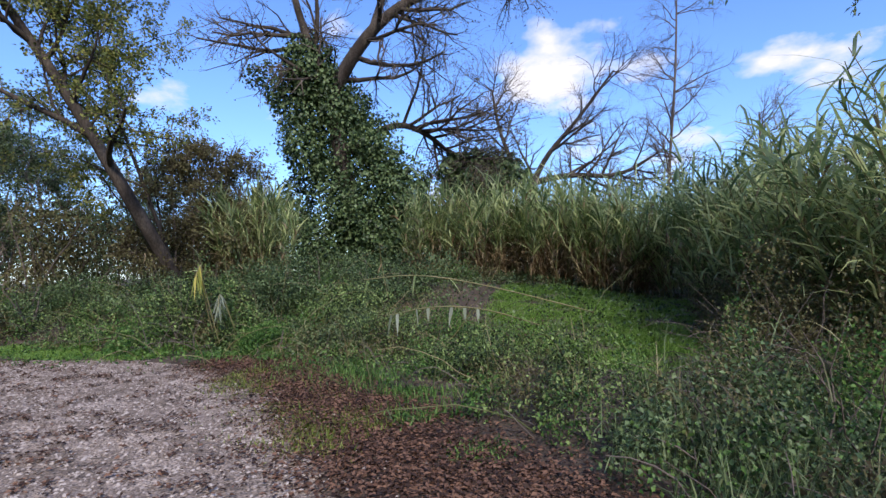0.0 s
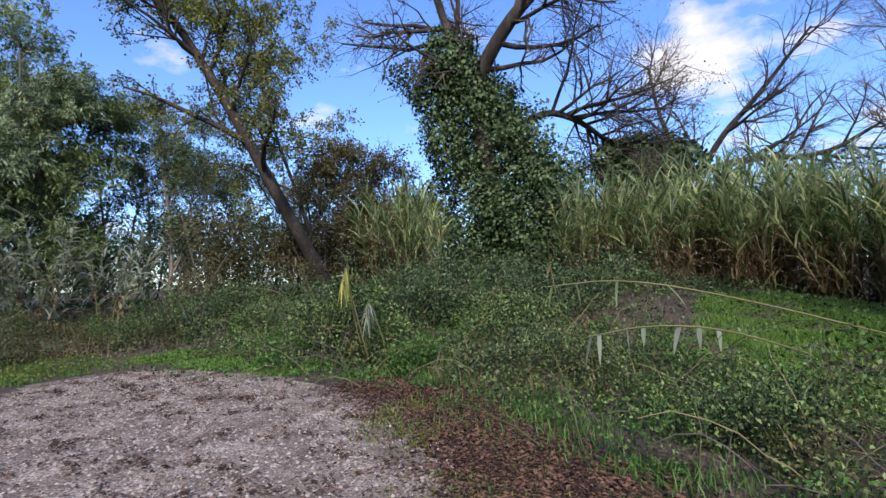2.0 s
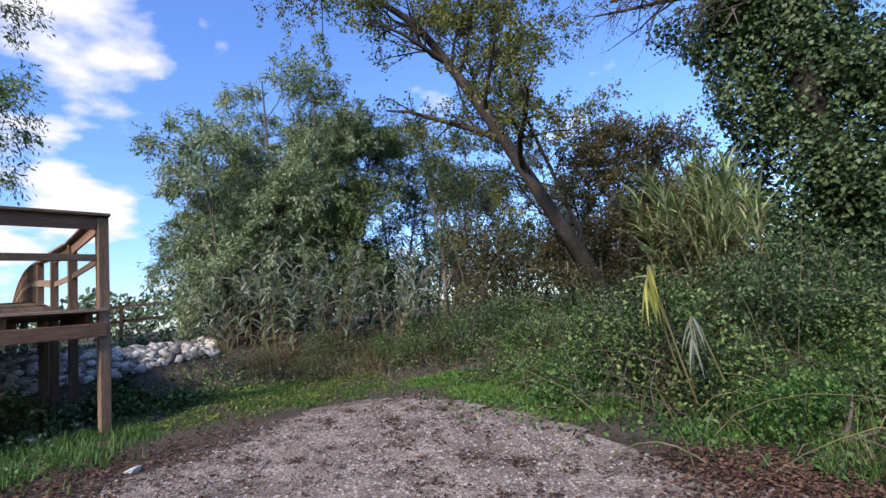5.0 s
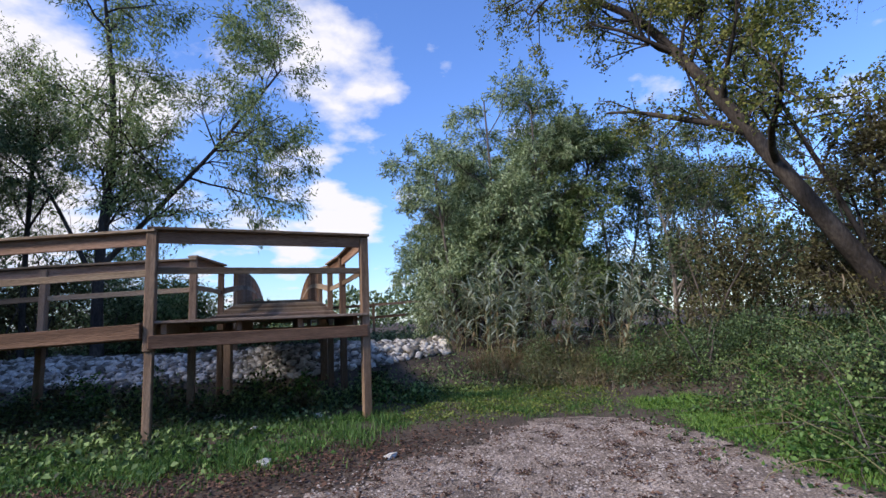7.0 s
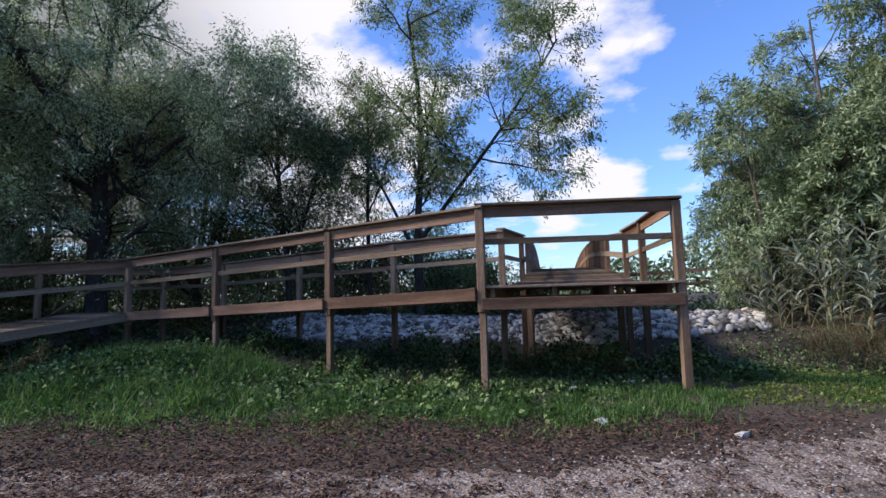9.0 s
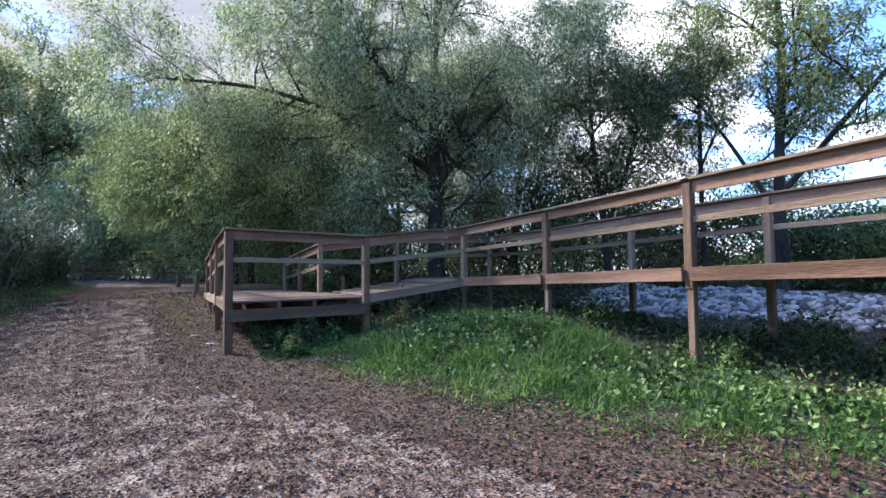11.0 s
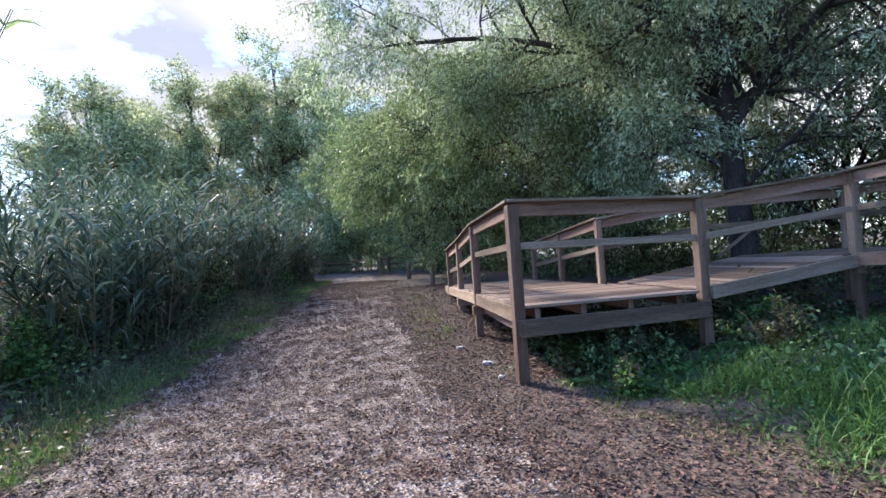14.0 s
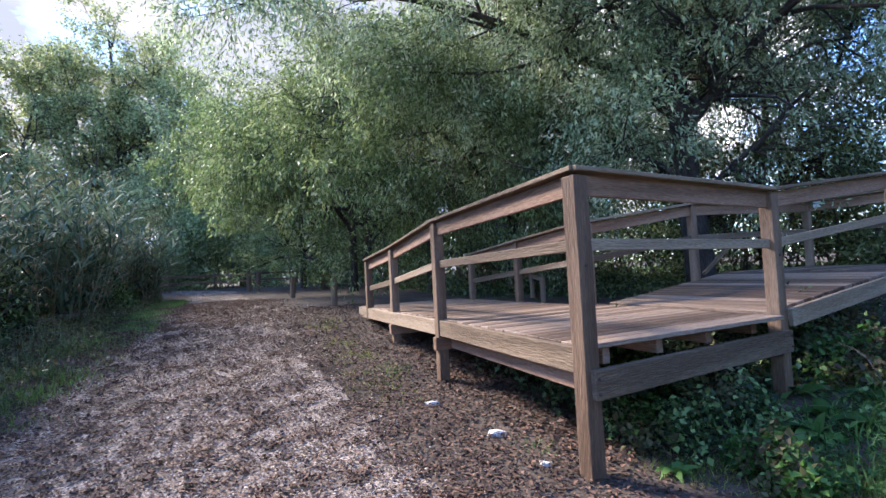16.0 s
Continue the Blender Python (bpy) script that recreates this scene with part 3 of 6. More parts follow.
# ---- timber walkway ----


def box_mesh(name, lx, ly, lz, bevel=0.006):
    bm = bmesh.new()
    bmesh.ops.create_cube(bm, size=1.0)
    bmesh.ops.scale(bm, vec=(lx, ly, lz), verts=bm.verts)
    if bevel:
        bmesh.ops.bevel(bm, geom=list(bm.edges), offset=bevel, segments=1, affect="EDGES")
    me = bpy.data.meshes.new(name)
    bm.to_mesh(me)
    bm.free()
    return me


def aligned(p, q):
    """A pose midway from p to q, with x along the way and z as upright as can be."""
    p, q = Vector(p), Vector(q)
    x = (q - p).normalized()
    y = Vector((0, 0, 1)).cross(x).normalized()
    z = x.cross(y)
    m = Matrix((x, y, z)).transposed().to_4x4()
    m.translation = (p + q) / 2
    return m


def beam(name, p, q, thick, high, mat, parent, label="", over=0.0, bevel=0.006):
    length = (Vector(q) - Vector(p)).length + over
    ob = put(name, box_mesh(name, length, thick, high, bevel), mat, parent, label)
    ob.matrix_local = Matrix.Translation(-parent.location) @ aligned(p, q)
    return ob


def post(x, y, top, parent, foot=None, size=0.115, turn=0.0, splice=None):
    """A square post with a slimmer leg below the beam and two bolts."""
    foot = float(gz(x, y)) - 0.15 if foot is None else foot
    if splice is None or splice - foot < 0.3:
        ob = put("post", box_mesh("post", size, size, top - foot, 0.008), M_POST, parent)
        ob.matrix_local = Matrix.Translation(-parent.location) @ pose(x, y, (top + foot) / 2, 0, 0, turn)
        return ob
    ob = put("post", box_mesh("post", size, size, top - splice, 0.008), M_POST, parent)
    ob.matrix_local = Matrix.Translation(-parent.location) @ pose(x, y, (top + splice) / 2, 0, 0, turn)
    leg = put("leg", box_mesh("leg", size * 0.8, size * 0.8, splice - foot, 0.008), M_POST, ob)
    leg.matrix_local = pose(0.004, 0.01, -(top - foot) / 2)
    for dz in (0.04, 0.11):
        bolt = put("bolt", BOLT, None, ob)
        bolt.matrix_local = pose(0.0, -size / 2 - 0.003, -(top - splice) / 2 + dz, 90)
    return ob


def bolt_mesh():
    bm = bmesh.new()
    bmesh.ops.create_cone(bm, segments=6, radius1=0.014, radius2=0.011, depth=0.012, cap_ends=True)
    me = bpy.data.meshes.new("bolt")
    bm.to_mesh(me)
    bm.free()
    me.materials.append(M_IRON)
    return me


BOLT = bolt_mesh()


def railing(points, parent, side=(0, 0), cap=True):
    """Cap board, top board and mid rail along post tops: points (x, y, top)."""
    for a, b in zip(points, points[1:]):
        o = Vector((side[0], side[1], 0)) * 0.075
        va, vb = Vector(a), Vector(b)
        up = Vector((0, 0, 1))
        if cap:
            beam("handrail", va + up * 0.019, vb + up * 0.019, 0.165, 0.036, M_WOOD_OLD, parent, "flat grey weathered handrail", 0.12)
        beam("top_board", va + o - up * 0.085, vb + o - up * 0.085, 0.034, 0.15, M_WOOD, parent, over=0.06)
        beam("mid_rail", va + o - up * 0.50, vb + o - up * 0.50, 0.03, 0.085, M_WOOD_OLD, parent, over=0.06)


def deck(a, b, across, parent, step=0.145):
    """Boards side by side from a to b, each reaching along across."""
    a, b, c = Vector(a), Vector(b), Vector(across)
    n = max(1, round((b - a).length / step))
    me = box_mesh("board", c.length, (b - a).length / n - 0.012, 0.036, 0.005)
    me.materials.append(M_DECK)
    rnd = random.Random(n)
    for i in range(n):
        p = a + (b - a) * ((i + 0.5) / n)
        m = aligned(p, p + c)
        slope = math.asin(max(-1, min(1, (b - a).normalized().z)))
        sign = 1 if (b - a).cross(c).z < 0 else -1
        ob = put("board", me, None, parent)
        ob.matrix_local = Matrix.Translation(-parent.location) @ m @ pose(rnd.uniform(-0.012, 0.012), 0, rnd.uniform(-0.002, 0.002) - 0.018, math.degrees(slope) * sign)


def quad_deck(a0, a1, b0, b1, parent, n):
    """Boards between two edges that are not parallel: each runs from edge a to edge b."""
    rnd = random.Random(n)
    for i in range(n):
        u = (i + 0.5) / n
        p, q = Vector(a0).lerp(Vector(a1), u), Vector(b0).lerp(Vector(b1), u)
        w = ((Vector(a1) - Vector(a0)).length + (Vector(b1) - Vector(b0)).length) / 2 / n - 0.009
        d = Vector((0, 0, rnd.uniform(-0.002, 0.002) - 0.018))
        beam("board", p + d, q + d, w, 0.036, M_DECK, parent, bevel=0.005)


P1, P2, P3, P4, P5 = (2.45, 6.07), (0.0, 5.0), (-2.68, 5.0), (-5.39, 5.0), (-8.10, 4.98)
C2, C1, C0, CA, CB = (-8.03, 2.63), (-7.72, 0.09), (-10.36, 0.16), (-12.2, 0.2), (-13.65, 0.2)
BL, BR = (-0.6, 7.47), (1.82, 8.14)
Z_TOP, Z_P5, Z_C = 1.46, 1.2, 0.89
RAIL = 1.11

# upper landing at the bridge
landing = empty("wooden_landing", P2[0], P2[1], 0, label="brown timber landing on posts at the bridge", category="platform")
n12 = Vector((P1[1] - P2[1], -(P1[0] - P2[0]), 0)).normalized()
f12 = (n12.x, n12.y)
post(*P1, Z_TOP + RAIL - 0.02, landing, turn=23, splice=None)
post(*P2, Z_TOP + RAIL - 0.02, landing, turn=12, splice=Z_TOP - 0.36)
for q in (BL, BR):
    post(*q, Z_TOP + RAIL, landing, turn=15)
railing([(*P2, Z_TOP + RAIL), (*P1, Z_TOP + RAIL)], landing, (0, 0))
railing([(*P1, Z_TOP + RAIL), (*BR, Z_TOP + RAIL)], landing, (0, 0))
quad_deck((P2[0] - 0.05, P2[1] - 0.08, Z_TOP), (BL[0], BL[1], Z_TOP), (P1[0] + 0.05, P1[1] - 0.08, Z_TOP), (BR[0], BR[1], Z_TOP), landing, 17)
a, b = Vector((*P2, Z_TOP - 0.25)), Vector((*P1, Z_TOP - 0.25))
beam("edge_beam", a - n12 * -0.075, b - n12 * -0.075, 0.05, 0.16, M_WOOD, landing, over=0.02)
for u in (0.05, 0.37, 0.66, 0.95):
    p, q = a.lerp(b, u), Vector((*BL, Z_TOP - 0.1)).lerp(Vector((*BR, Z_TOP - 0.1)), u)
    p.z = Z_TOP - 0.1
    beam("joist", p + (q - p) * 0.02, q, 0.07, 0.13, M_WOOD, landing)
beam("back_beam", (*BL, Z_TOP - 0.22), (*BR, Z_TOP - 0.22), 0.05, 0.16, M_WOOD, landing)

# long ramp
ramp = empty("wooden_ramp", -4, 5, 0, label="brown timber ramp on posts with slatted railings", category="ramp", group="timber walkway ramps")


def ramp_z(x):
    return Z_TOP - 0.03 + (Z_P5 - Z_TOP + 0.03) * min(1, max(0, -x / 8.1))


W_A = 2.2
for x, y in (P3, P4, P5):
    post(x, y, ramp_z(x) + RAIL - 0.02, ramp, splice=ramp_z(x) - 0.27)
railing([(x, y, ramp_z(x) + RAIL) for x, y in (P2, P3, P4, P5)], ramp)
back = [BL, (-2.85, 7.2), (-5.4, 7.2), (-7.9, 7.2), (-10.3, 7.2)]
for x, y in back[1:]:
    post(x, y, ramp_z(x) + RAIL - 0.02, ramp, size=0.105)
railing([(x, y, ramp_z(x) + RAIL) for x, y in back], ramp)
for q, r in zip((P2, P3, P4), (P3, P4, P5)):
    beam("edge_beam", (q[0], q[1] - 0.082, ramp_z(q[0]) - 0.085), (r[0], r[1] - 0.082, ramp_z(r[0]) - 0.085), 0.048, 0.175, M_WOOD, ramp, "reddish edge beam", -0.12)
beam("back_beam", (-0.7, 7.24, ramp_z(0) - 0.12), (-10.3, 7.24, ramp_z(-10) - 0.12), 0.05, 0.17, M_WOOD, ramp)
for y in (5.6, 6.5):
    beam("joist", (-0.1, y, ramp_z(0) - 0.11), (-8.1, y, ramp_z(-8.1) - 0.11), 0.08, 0.14, M_WOOD, ramp)
deck((-0.12, 5.02, ramp_z(0)), (-8.1, 5.02, ramp_z(-8.1)), (0, W_A, 0), ramp)
deck((-8.1, 5.02, Z_P5), (-10.35, 5.02, Z_P5), (0, W_A, 0), ramp)
# seam to the landing
quad_deck((-0.12, 5.05, ramp_z(0)), (-0.62, 7.3, ramp_z(0)), (-0.05, 5.05, Z_TOP - 0.01), (-0.55, 7.3, Z_TOP - 0.01), ramp, 3)

# short turning ramp and lower landing
turn = empty("wooden_ramp", -9, 3.8, 0, label="short worn timber ramp turning down to a landing", category="ramp", group="timber walkway ramps")
deck((-8.12, 4.95, Z_P5), (-8.12, 2.63, Z_C + 0.01), (-2.15, 0, 0), turn)
railing([(*P5, Z_P5 + RAIL), (*C2, 2.05)], turn)
beam("edge_beam", (P5[0] + 0.082, P5[1], Z_P5 - 0.09), (C2[0] + 0.082, C2[1], Z_C - 0.05), 0.048, 0.17, M_WOOD_OLD, turn, over=-0.12)
west = [(-10.3, 7.2, ramp_z(-10.3)), (-10.25, 4.3, Z_P5 - 0.06), (-10.3, 2.35, Z_C)]
for x, y, z in west[1:]:
    post(x, y, z + RAIL, turn, size=0.105)
railing([(x, y, z + RAIL) for x, y, z in west], turn)
beam("brace", (-10.35, 4.6, Z_P5), (-10.3, 5.5, Z_P5 + 0.62), 0.05, 0.05, M_WOOD_OLD, turn)

low = empty("wooden_landing", -9, 1.3, 0, label="worn grey-brown timber landing beside the gravel path", category="platform")
post(*C2, 2.03, low, size=0.125, turn=5)
post(*C1, 2.06, low, size=0.13, turn=5)
railing([(*C2, 2.05), (*C1, 2.085)], low)
deck((C1[0] - 0.02, 0.12, Z_C), (-10.36, 0.18, Z_C), (-0.12, 2.35, 0), low)
beam("edge_beam", (C2[0] + 0.09, C2[1], Z_C - 0.25), (C1[0] + 0.09, C1[1], Z_C - 0.245), 0.055, 0.2, M_WOOD_OLD, low, over=0.05)
for y in (0.35, 0.95, 1.6, 2.3):
    beam("joist", (C1[0] - 0.06 - (y - 0.1) * 0.12, y, Z_C - 0.1), (-10.3, y, Z_C - 0.1), 0.07, 0.13, M_WOOD, low)
for (bx, by) in (C1, C2):
    for bz in (Z_C - 0.30, Z_C - 0.20, Z_C + 0.55):
        nut = put("bolt", BOLT, None, low)
        nut.matrix_local = Matrix.Translation(-low.location) @ pose(bx + 0.0665 if bz > Z_C else bx + 0.12, by, bz, 0, 90, 0)
beam("path_beam", (C1[0] + 0.02, C1[1] - 0.02, Z_C - 0.10), (C0[0], C0[1] - 0.02, Z_C - 0.10), 0.05, 0.18, M_WOOD_OLD, low, over=-0.1)
beam("cross_beam", (C1[0], C1[1] + 0.1, Z_C - 0.27), (-10.36, 0.3, Z_C - 0.27), 0.09, 0.14, M_WOOD, low)

# last ramp down to the path
last = empty("wooden_ramp", -12, 1.2, 0, label="worn timber ramp running out level with the path", category="ramp", group="timber walkway ramps")
Z_END = 0.86
near = [(*C1, 2.085), (*C0, 2.03), (*CA, 1.83), (*CB, 1.70)]
for (x, y, t), s in zip(near[1:], (0.12, 0.115, 0.115)):
    post(x, y, t - 0.01, last, size=s)
railing(near, last)
deck((-10.38, 0.2, Z_C), (-14.3, 0.2, Z_END), (0, 2.1, 0), last)
beam("edge_beam", (C0[0], C0[1] - 0.02, Z_C - 0.1), (-14.3, 0.18, Z_END - 0.1), 0.05, 0.18, M_WOOD_OLD, last)
beam("edge_beam", (C0[0], 2.32, Z_C - 0.1), (-14.3, 2.32, Z_END - 0.1), 0.05, 0.18, M_WOOD_OLD, last)
beam("stub_beam", (CA[0] + 0.02, CA[1] - 0.1, Z_C - 0.28), (CA[0] + 0.02, 2.2, Z_C - 0.28), 0.09, 0.15, M_WOOD, last)
beam("stub_beam", (C0[0] + 0.02, C0[1] - 0.1, Z_C - 0.28), (C0[0] + 0.02, 2.2, Z_C - 0.28), 0.09, 0.15, M_WOOD, last)
far = [(-10.3, 2.35, Z_C + RAIL), (-12.0, 2.3, Z_C + RAIL - 0.14), (-13.6, 2.25, Z_C + RAIL - 0.28)]
for x, y, t in far[1:]:
    post(x, y, t, last, size=0.105)
railing(far, last)

# arched bridge behind the landing
bridge = empty("footbridge", -0.4, 9, 0, label="humpbacked timber footbridge with close-boarded sides", category="bridge")
b_dir = Vector((-0.258, 0.966, 0))
b_side = Vector((0.966, 0.258, 0))
b_mid = Vector((0.45, 8.75, 0))
B_W, B_LEN = 1.02, 21.0


def arch(s):
    return 1.64 + 0.68 * math.sin(math.pi * min(1, max(0, s / (B_LEN + 0.5))))


quad_deck((*BL, Z_TOP), tuple(b_mid - b_side * B_W + Vector((0, 0, arch(0)))), (*BR, Z_TOP), tuple(b_mid + b_side * B_W + Vector((0, 0, arch(0)))), bridge, 8)
n = 14
for i in range(n):
    s0, s1 = B_LEN * i / n, B_LEN * (i + 1) / n
    for j in range(10):
        s = s0 + (s1 - s0) * (j + 0.5) / 10
        c = b_mid + b_dir * s + Vector((0, 0, arch(s) - 0.018))
        if j % 2 == 0:
            beam("board", c - b_side * B_W, c + b_side * B_W, (s1 - s0) / 5 - 0.01, 0.036, M_WOOD_OLD, bridge, bevel=0)
    for sgn in (-1, 1):
        e0 = b_mid + b_side * B_W * sgn + b_dir * s0
        e1 = b_mid + b_side * B_W * sgn + b_dir * s1
        r = Vector((0, 0, 0.86))
        beam("handrail", e0 + Vector((0, 0, arch(s0))) + r, e1 + Vector((0, 0, arch(s1))) + r, 0.15, 0.05, M_WOOD_OLD, bridge, over=0.02)
        inner = b_side * (-0.05 * sgn)
        beam("light_rail", e0 + inner + Vector((0, 0, arch(s0) + 0.42)), e1 + inner + Vector((0, 0, arch(s1) + 0.42)), 0.03, 0.12, M_WOOD_OLD, bridge)
        beam("arch_beam", e0 + Vector((0, 0, arch(s0) - 0.15)), e1 + Vector((0, 0, arch(s1) - 0.15)), 0.12, 0.28, M_WOOD, bridge)
        if s0 > 2.9:
            for j in range(10):
                s = s0 + (s1 - s0) * (j + 0.5) / 10
                q = b_mid + b_side * B_W * sgn + b_dir * s + Vector((0, 0, arch(s)))
                beam("slat", q + Vector((0, 0, 0.0)), q + Vector((0.0001, 0, 0.84)), 0.022, (s1 - s0) / 10 - 0.02, M_WOOD, bridge, bevel=0)
for sgn, q in ((-1, BL), (1, BR)):
    e = b_mid + b_side * B_W * sgn
    post(e.x, e.y, arch(0) + 0.9, bridge, size=0.105, turn=15)
    railing([(*q, Z_TOP + RAIL), (e.x, e.y, arch(0) + 0.9)], bridge)
for sgn in (-1, 1):
    e = b_mid + b_side * B_W * sgn + b_dir * 3.0
    post(e.x, e.y, arch(3.0) + 0.9, bridge, size=0.105, turn=15)
for s in (0.4, 7, 14, 20.5):
    for sgn in (-1, 1):
        e = b_mid + b_side * (B_W - 0.1) * sgn + b_dir * s
        post(e.x, e.y, arch(s) - 0.1, bridge, size=0.14)

# bollards, far posts and fences


def bollard(x, y, h, r=0.075, lean=0.0, label="round weathered wooden bollard beside the path"):
    bm = bmesh.new()
    bmesh.ops.create_cone(bm, segments=12, radius1=r, radius2=r * 0.94, depth=h + 0.1, cap_ends=True)
    bmesh.ops.bevel(bm, geom=[e for e in bm.edges if e.verts[0].co.z > 0 and e.verts[1].co.z > 0], offset=r * 0.2, segments=2, affect="EDGES")
    me = bpy.data.meshes.new("bollard")
    bm.to_mesh(me)
    bm.free()
    ob = put("bollard", me, M_POST)
    ob.matrix_world = pose(x, y, float(gz(x, y)) + h / 2 - 0.05, lean, lean * 0.6, 20 * x)
    return tagged(ob, label, "bollard", group="bollards along the path")


bollard(-16.1, 0.05, 0.62, lean=2)
bollard(-20.2, -0.35, 0.6, 0.08, -3)
bollard(-27.0, -1.3, 0.85, 0.11)
bollard(-27.4, -0.9, 0.85, 0.11, 2)
bollard(-24.0, 1.2, 0.6)


def fence(points, height, rails, label):
    top = empty("wooden_fence", points[0][0], points[0][1], 0, label=label, category="fence")
    for x, y in points:
        g = float(gz(x, y))
        post(x, y, g + height, top, g - 0.1, 0.09)
    for (x0, y0), (x1, y1) in zip(points, points[1:]):
        for r in rails:
            beam("rail", (x0, y0, float(gz(x0, y0)) + r), (x1, y1, float(gz(x1, y1)) + r), 0.05, 0.09, M_WOOD, top, over=0.05)
    return top


fence([(-2.2 + 1.9 * i, 16.2 + 0.25 * i) for i in range(5)], 1.32, (1.24, 0.8), "grey-brown post and rail fence beyond the stones")
fence([(-31.0, -6.5), (-31.3, -4.6), (-31.5, -2.7), (-31.6, -0.8), (-31.5, 1.2)], 0.8, (0.72, 0.4), "low wooden fence across the end of the path")
fence([(-13.9, 4.1), (-14.6, 4.3), (-16.0, 4.6), (-17.4, 4.9)], 0.55, (0.5,), "low log rail on short posts in the clearing")

# ---- stones ----


def stone_mesh(seed, sub=1):
    bm = bmesh.new()
    bmesh.ops.create_icosphere(bm, subdivisions=sub, radius=1.0)
    rnd = random.Random(seed)
    for v in bm.verts:
        v.co *= 1 + 0.35 * noise.noise(v.co * 1.1 + Vector((seed * 3.1, 0, 0))) + rnd.uniform(-0.34, 0.34)
        v.co.z *= 0.72
    me = bpy.data.meshes.new("stone")
    bm.to_mesh(me)
    bm.free()
    me.materials.append(M_ROCK)
    return me


stones = [stone_mesh(i, 1) for i in range(8)]
stones_low = [stone_mesh(20 + i, 1) for i in range(6)]
STONE_FACES = np.array([list(p.vertices) for p in stones_low[0].polygons])
riprap = empty("stone_bank", -1, 10.2, 0, label="bank of loose pale grey limestone blocks", category="rocks")
rnd = random.Random(7)


def stone_place():
    x, y = rnd.uniform(-9.5, 3.9), 9.5 + 2.2 * rnd.random() ** 1.1
    y += 0.35 * max(0, x - 1)
    s = rnd.choice((0.035, 0.045, 0.055, 0.06, 0.07, 0.095))
    m = pose(x, y, float(gz(x, y)) + s * rnd.uniform(0.1, 0.7), rnd.uniform(-35, 35), rnd.uniform(-35, 35), rnd.uniform(0, 360)) @ Matrix.Diagonal((s * 1.3, s, s, 1))
    return m


for _ in range(300):
    ob = put("stone", stones[rnd.randrange(8)], None, riprap)
    ob.matrix_local = Matrix.Translation(-riprap.location) @ stone_place()
V, F = [], []
for i in range(4600):
    co = np.empty(len(stones_low[i % 6].vertices) * 3)
    stones_low[i % 6].vertices.foreach_get("co", co)
    m = np.array(stone_place())
    V.append(co.reshape(-1, 3) @ m[:3, :3].T + m[:3, 3] - np.array(riprap.location))
    F.append(STONE_FACES + 12 * i)
put("rubble", mesh_arrays("rubble", np.concatenate(V), np.concatenate(F)), M_ROCK, riprap, kind="stuff")
for x, y, s in ((1.7, 3.9, 0.06), (1.05, 5.56, 0.07), (1.7, 6.4, 0.07), (-0.6, 6.2, 0.05), (0.9, 7.2, 0.08), (1.4, 7.6, 0.07), (0.1, 6.9, 0.05), (-8.66, -0.11, 0.05), (-8.0, -0.1, 0.035), (-9.6, -0.3, 0.05), (6.7, 0.25, 0.04), (2.9, 3.9, 0.05)):
    ob = put("stone", stones[int(s * 100) % 8], None)
    ob.matrix_world = pose(x, y, float(gz(x, y)) + s * 0.35, 10, 5, 200 * x) @ Matrix.Diagonal((s * 1.3, s, s, 1))
    tagged(ob, "single pale limestone lying among grass", "stone", group="loose stones")

tag_plate = put("marker_plate", box_mesh("marker_plate", 0.12, 0.012, 0.11, 0.003), material("white plastic", [(0.6, 0.6, 0.58), (0.75, 0.75, 0.73)], 6, 3, 0.5, 0))
tag_plate.matrix_world = pose(-10.1, 7.17, 2.26)
tagged(tag_plate, "small white plate fixed to the ramp's back railing", "sign")

# ---- trees ----

def levels(c1, l1, c2, l2, c3, l3, a=52, droop=0.0, start=0.3, wig=0.17):
    return [dict(count=c1, length=l1, angle=a, wiggle=wig, droop=0.05 + droop * 0.4, start=start, n=5, rmin=0.018),
            dict(count=c2, length=l2, angle=48, wiggle=0.2, droop=droop * 0.7, start=0.15, n=4, rmin=0.008),
            dict(count=c3, length=l3, angle=45, wiggle=0.2, droop=droop, start=0.1, n=3, rmin=0.004)]


def stem(points, r0, r1):
    """A bent stem through the given points, with softened corners."""
    p = np.array(points, float)
    for _ in range(2):
        q = np.empty((2 * len(p) - 2, 3))
        q[0::2], q[1::2] = p[:-1] * 0.75 + p[1:] * 0.25, p[:-1] * 0.25 + p[1:] * 0.75
        p = np.concatenate([p[:1], q, p[-1:]])
    return p, np.linspace(r0, r1, len(p))


def g(x, y, d=0.0):
    return (x, y, float(gz(x, y)) - 0.1 + d)


# leaning tree at the clearing's edge
tree("leaning_tree", 11, [stem([g(11.6, 6.9), (10.9, 6.65, 1.5), (9.8, 6.6, 3.0), (9.05, 7.15, 4.9), (8.4, 7.9, 6.7), (7.8, 8.2, 7.6), (6.0, 9.1, 8.9)], 0.2, 0.04),
                          stem([g(11.6, 6.9), (11.0, 6.75, 1.8), (10.6, 7.0, 3.4), (10.2, 7.6, 5.6), (10.0, 7.8, 7.5)], 0.065, 0.02)],
     levels(17, 2.7, 8, 1.2, 5, 0.5, start=0.34), (24, 0.065, 0.8, 0.25), M_BARK, M_POPLAR,
     dict(label="leaning dark-barked tree with sparse yellow-green leaves", category="tree"))
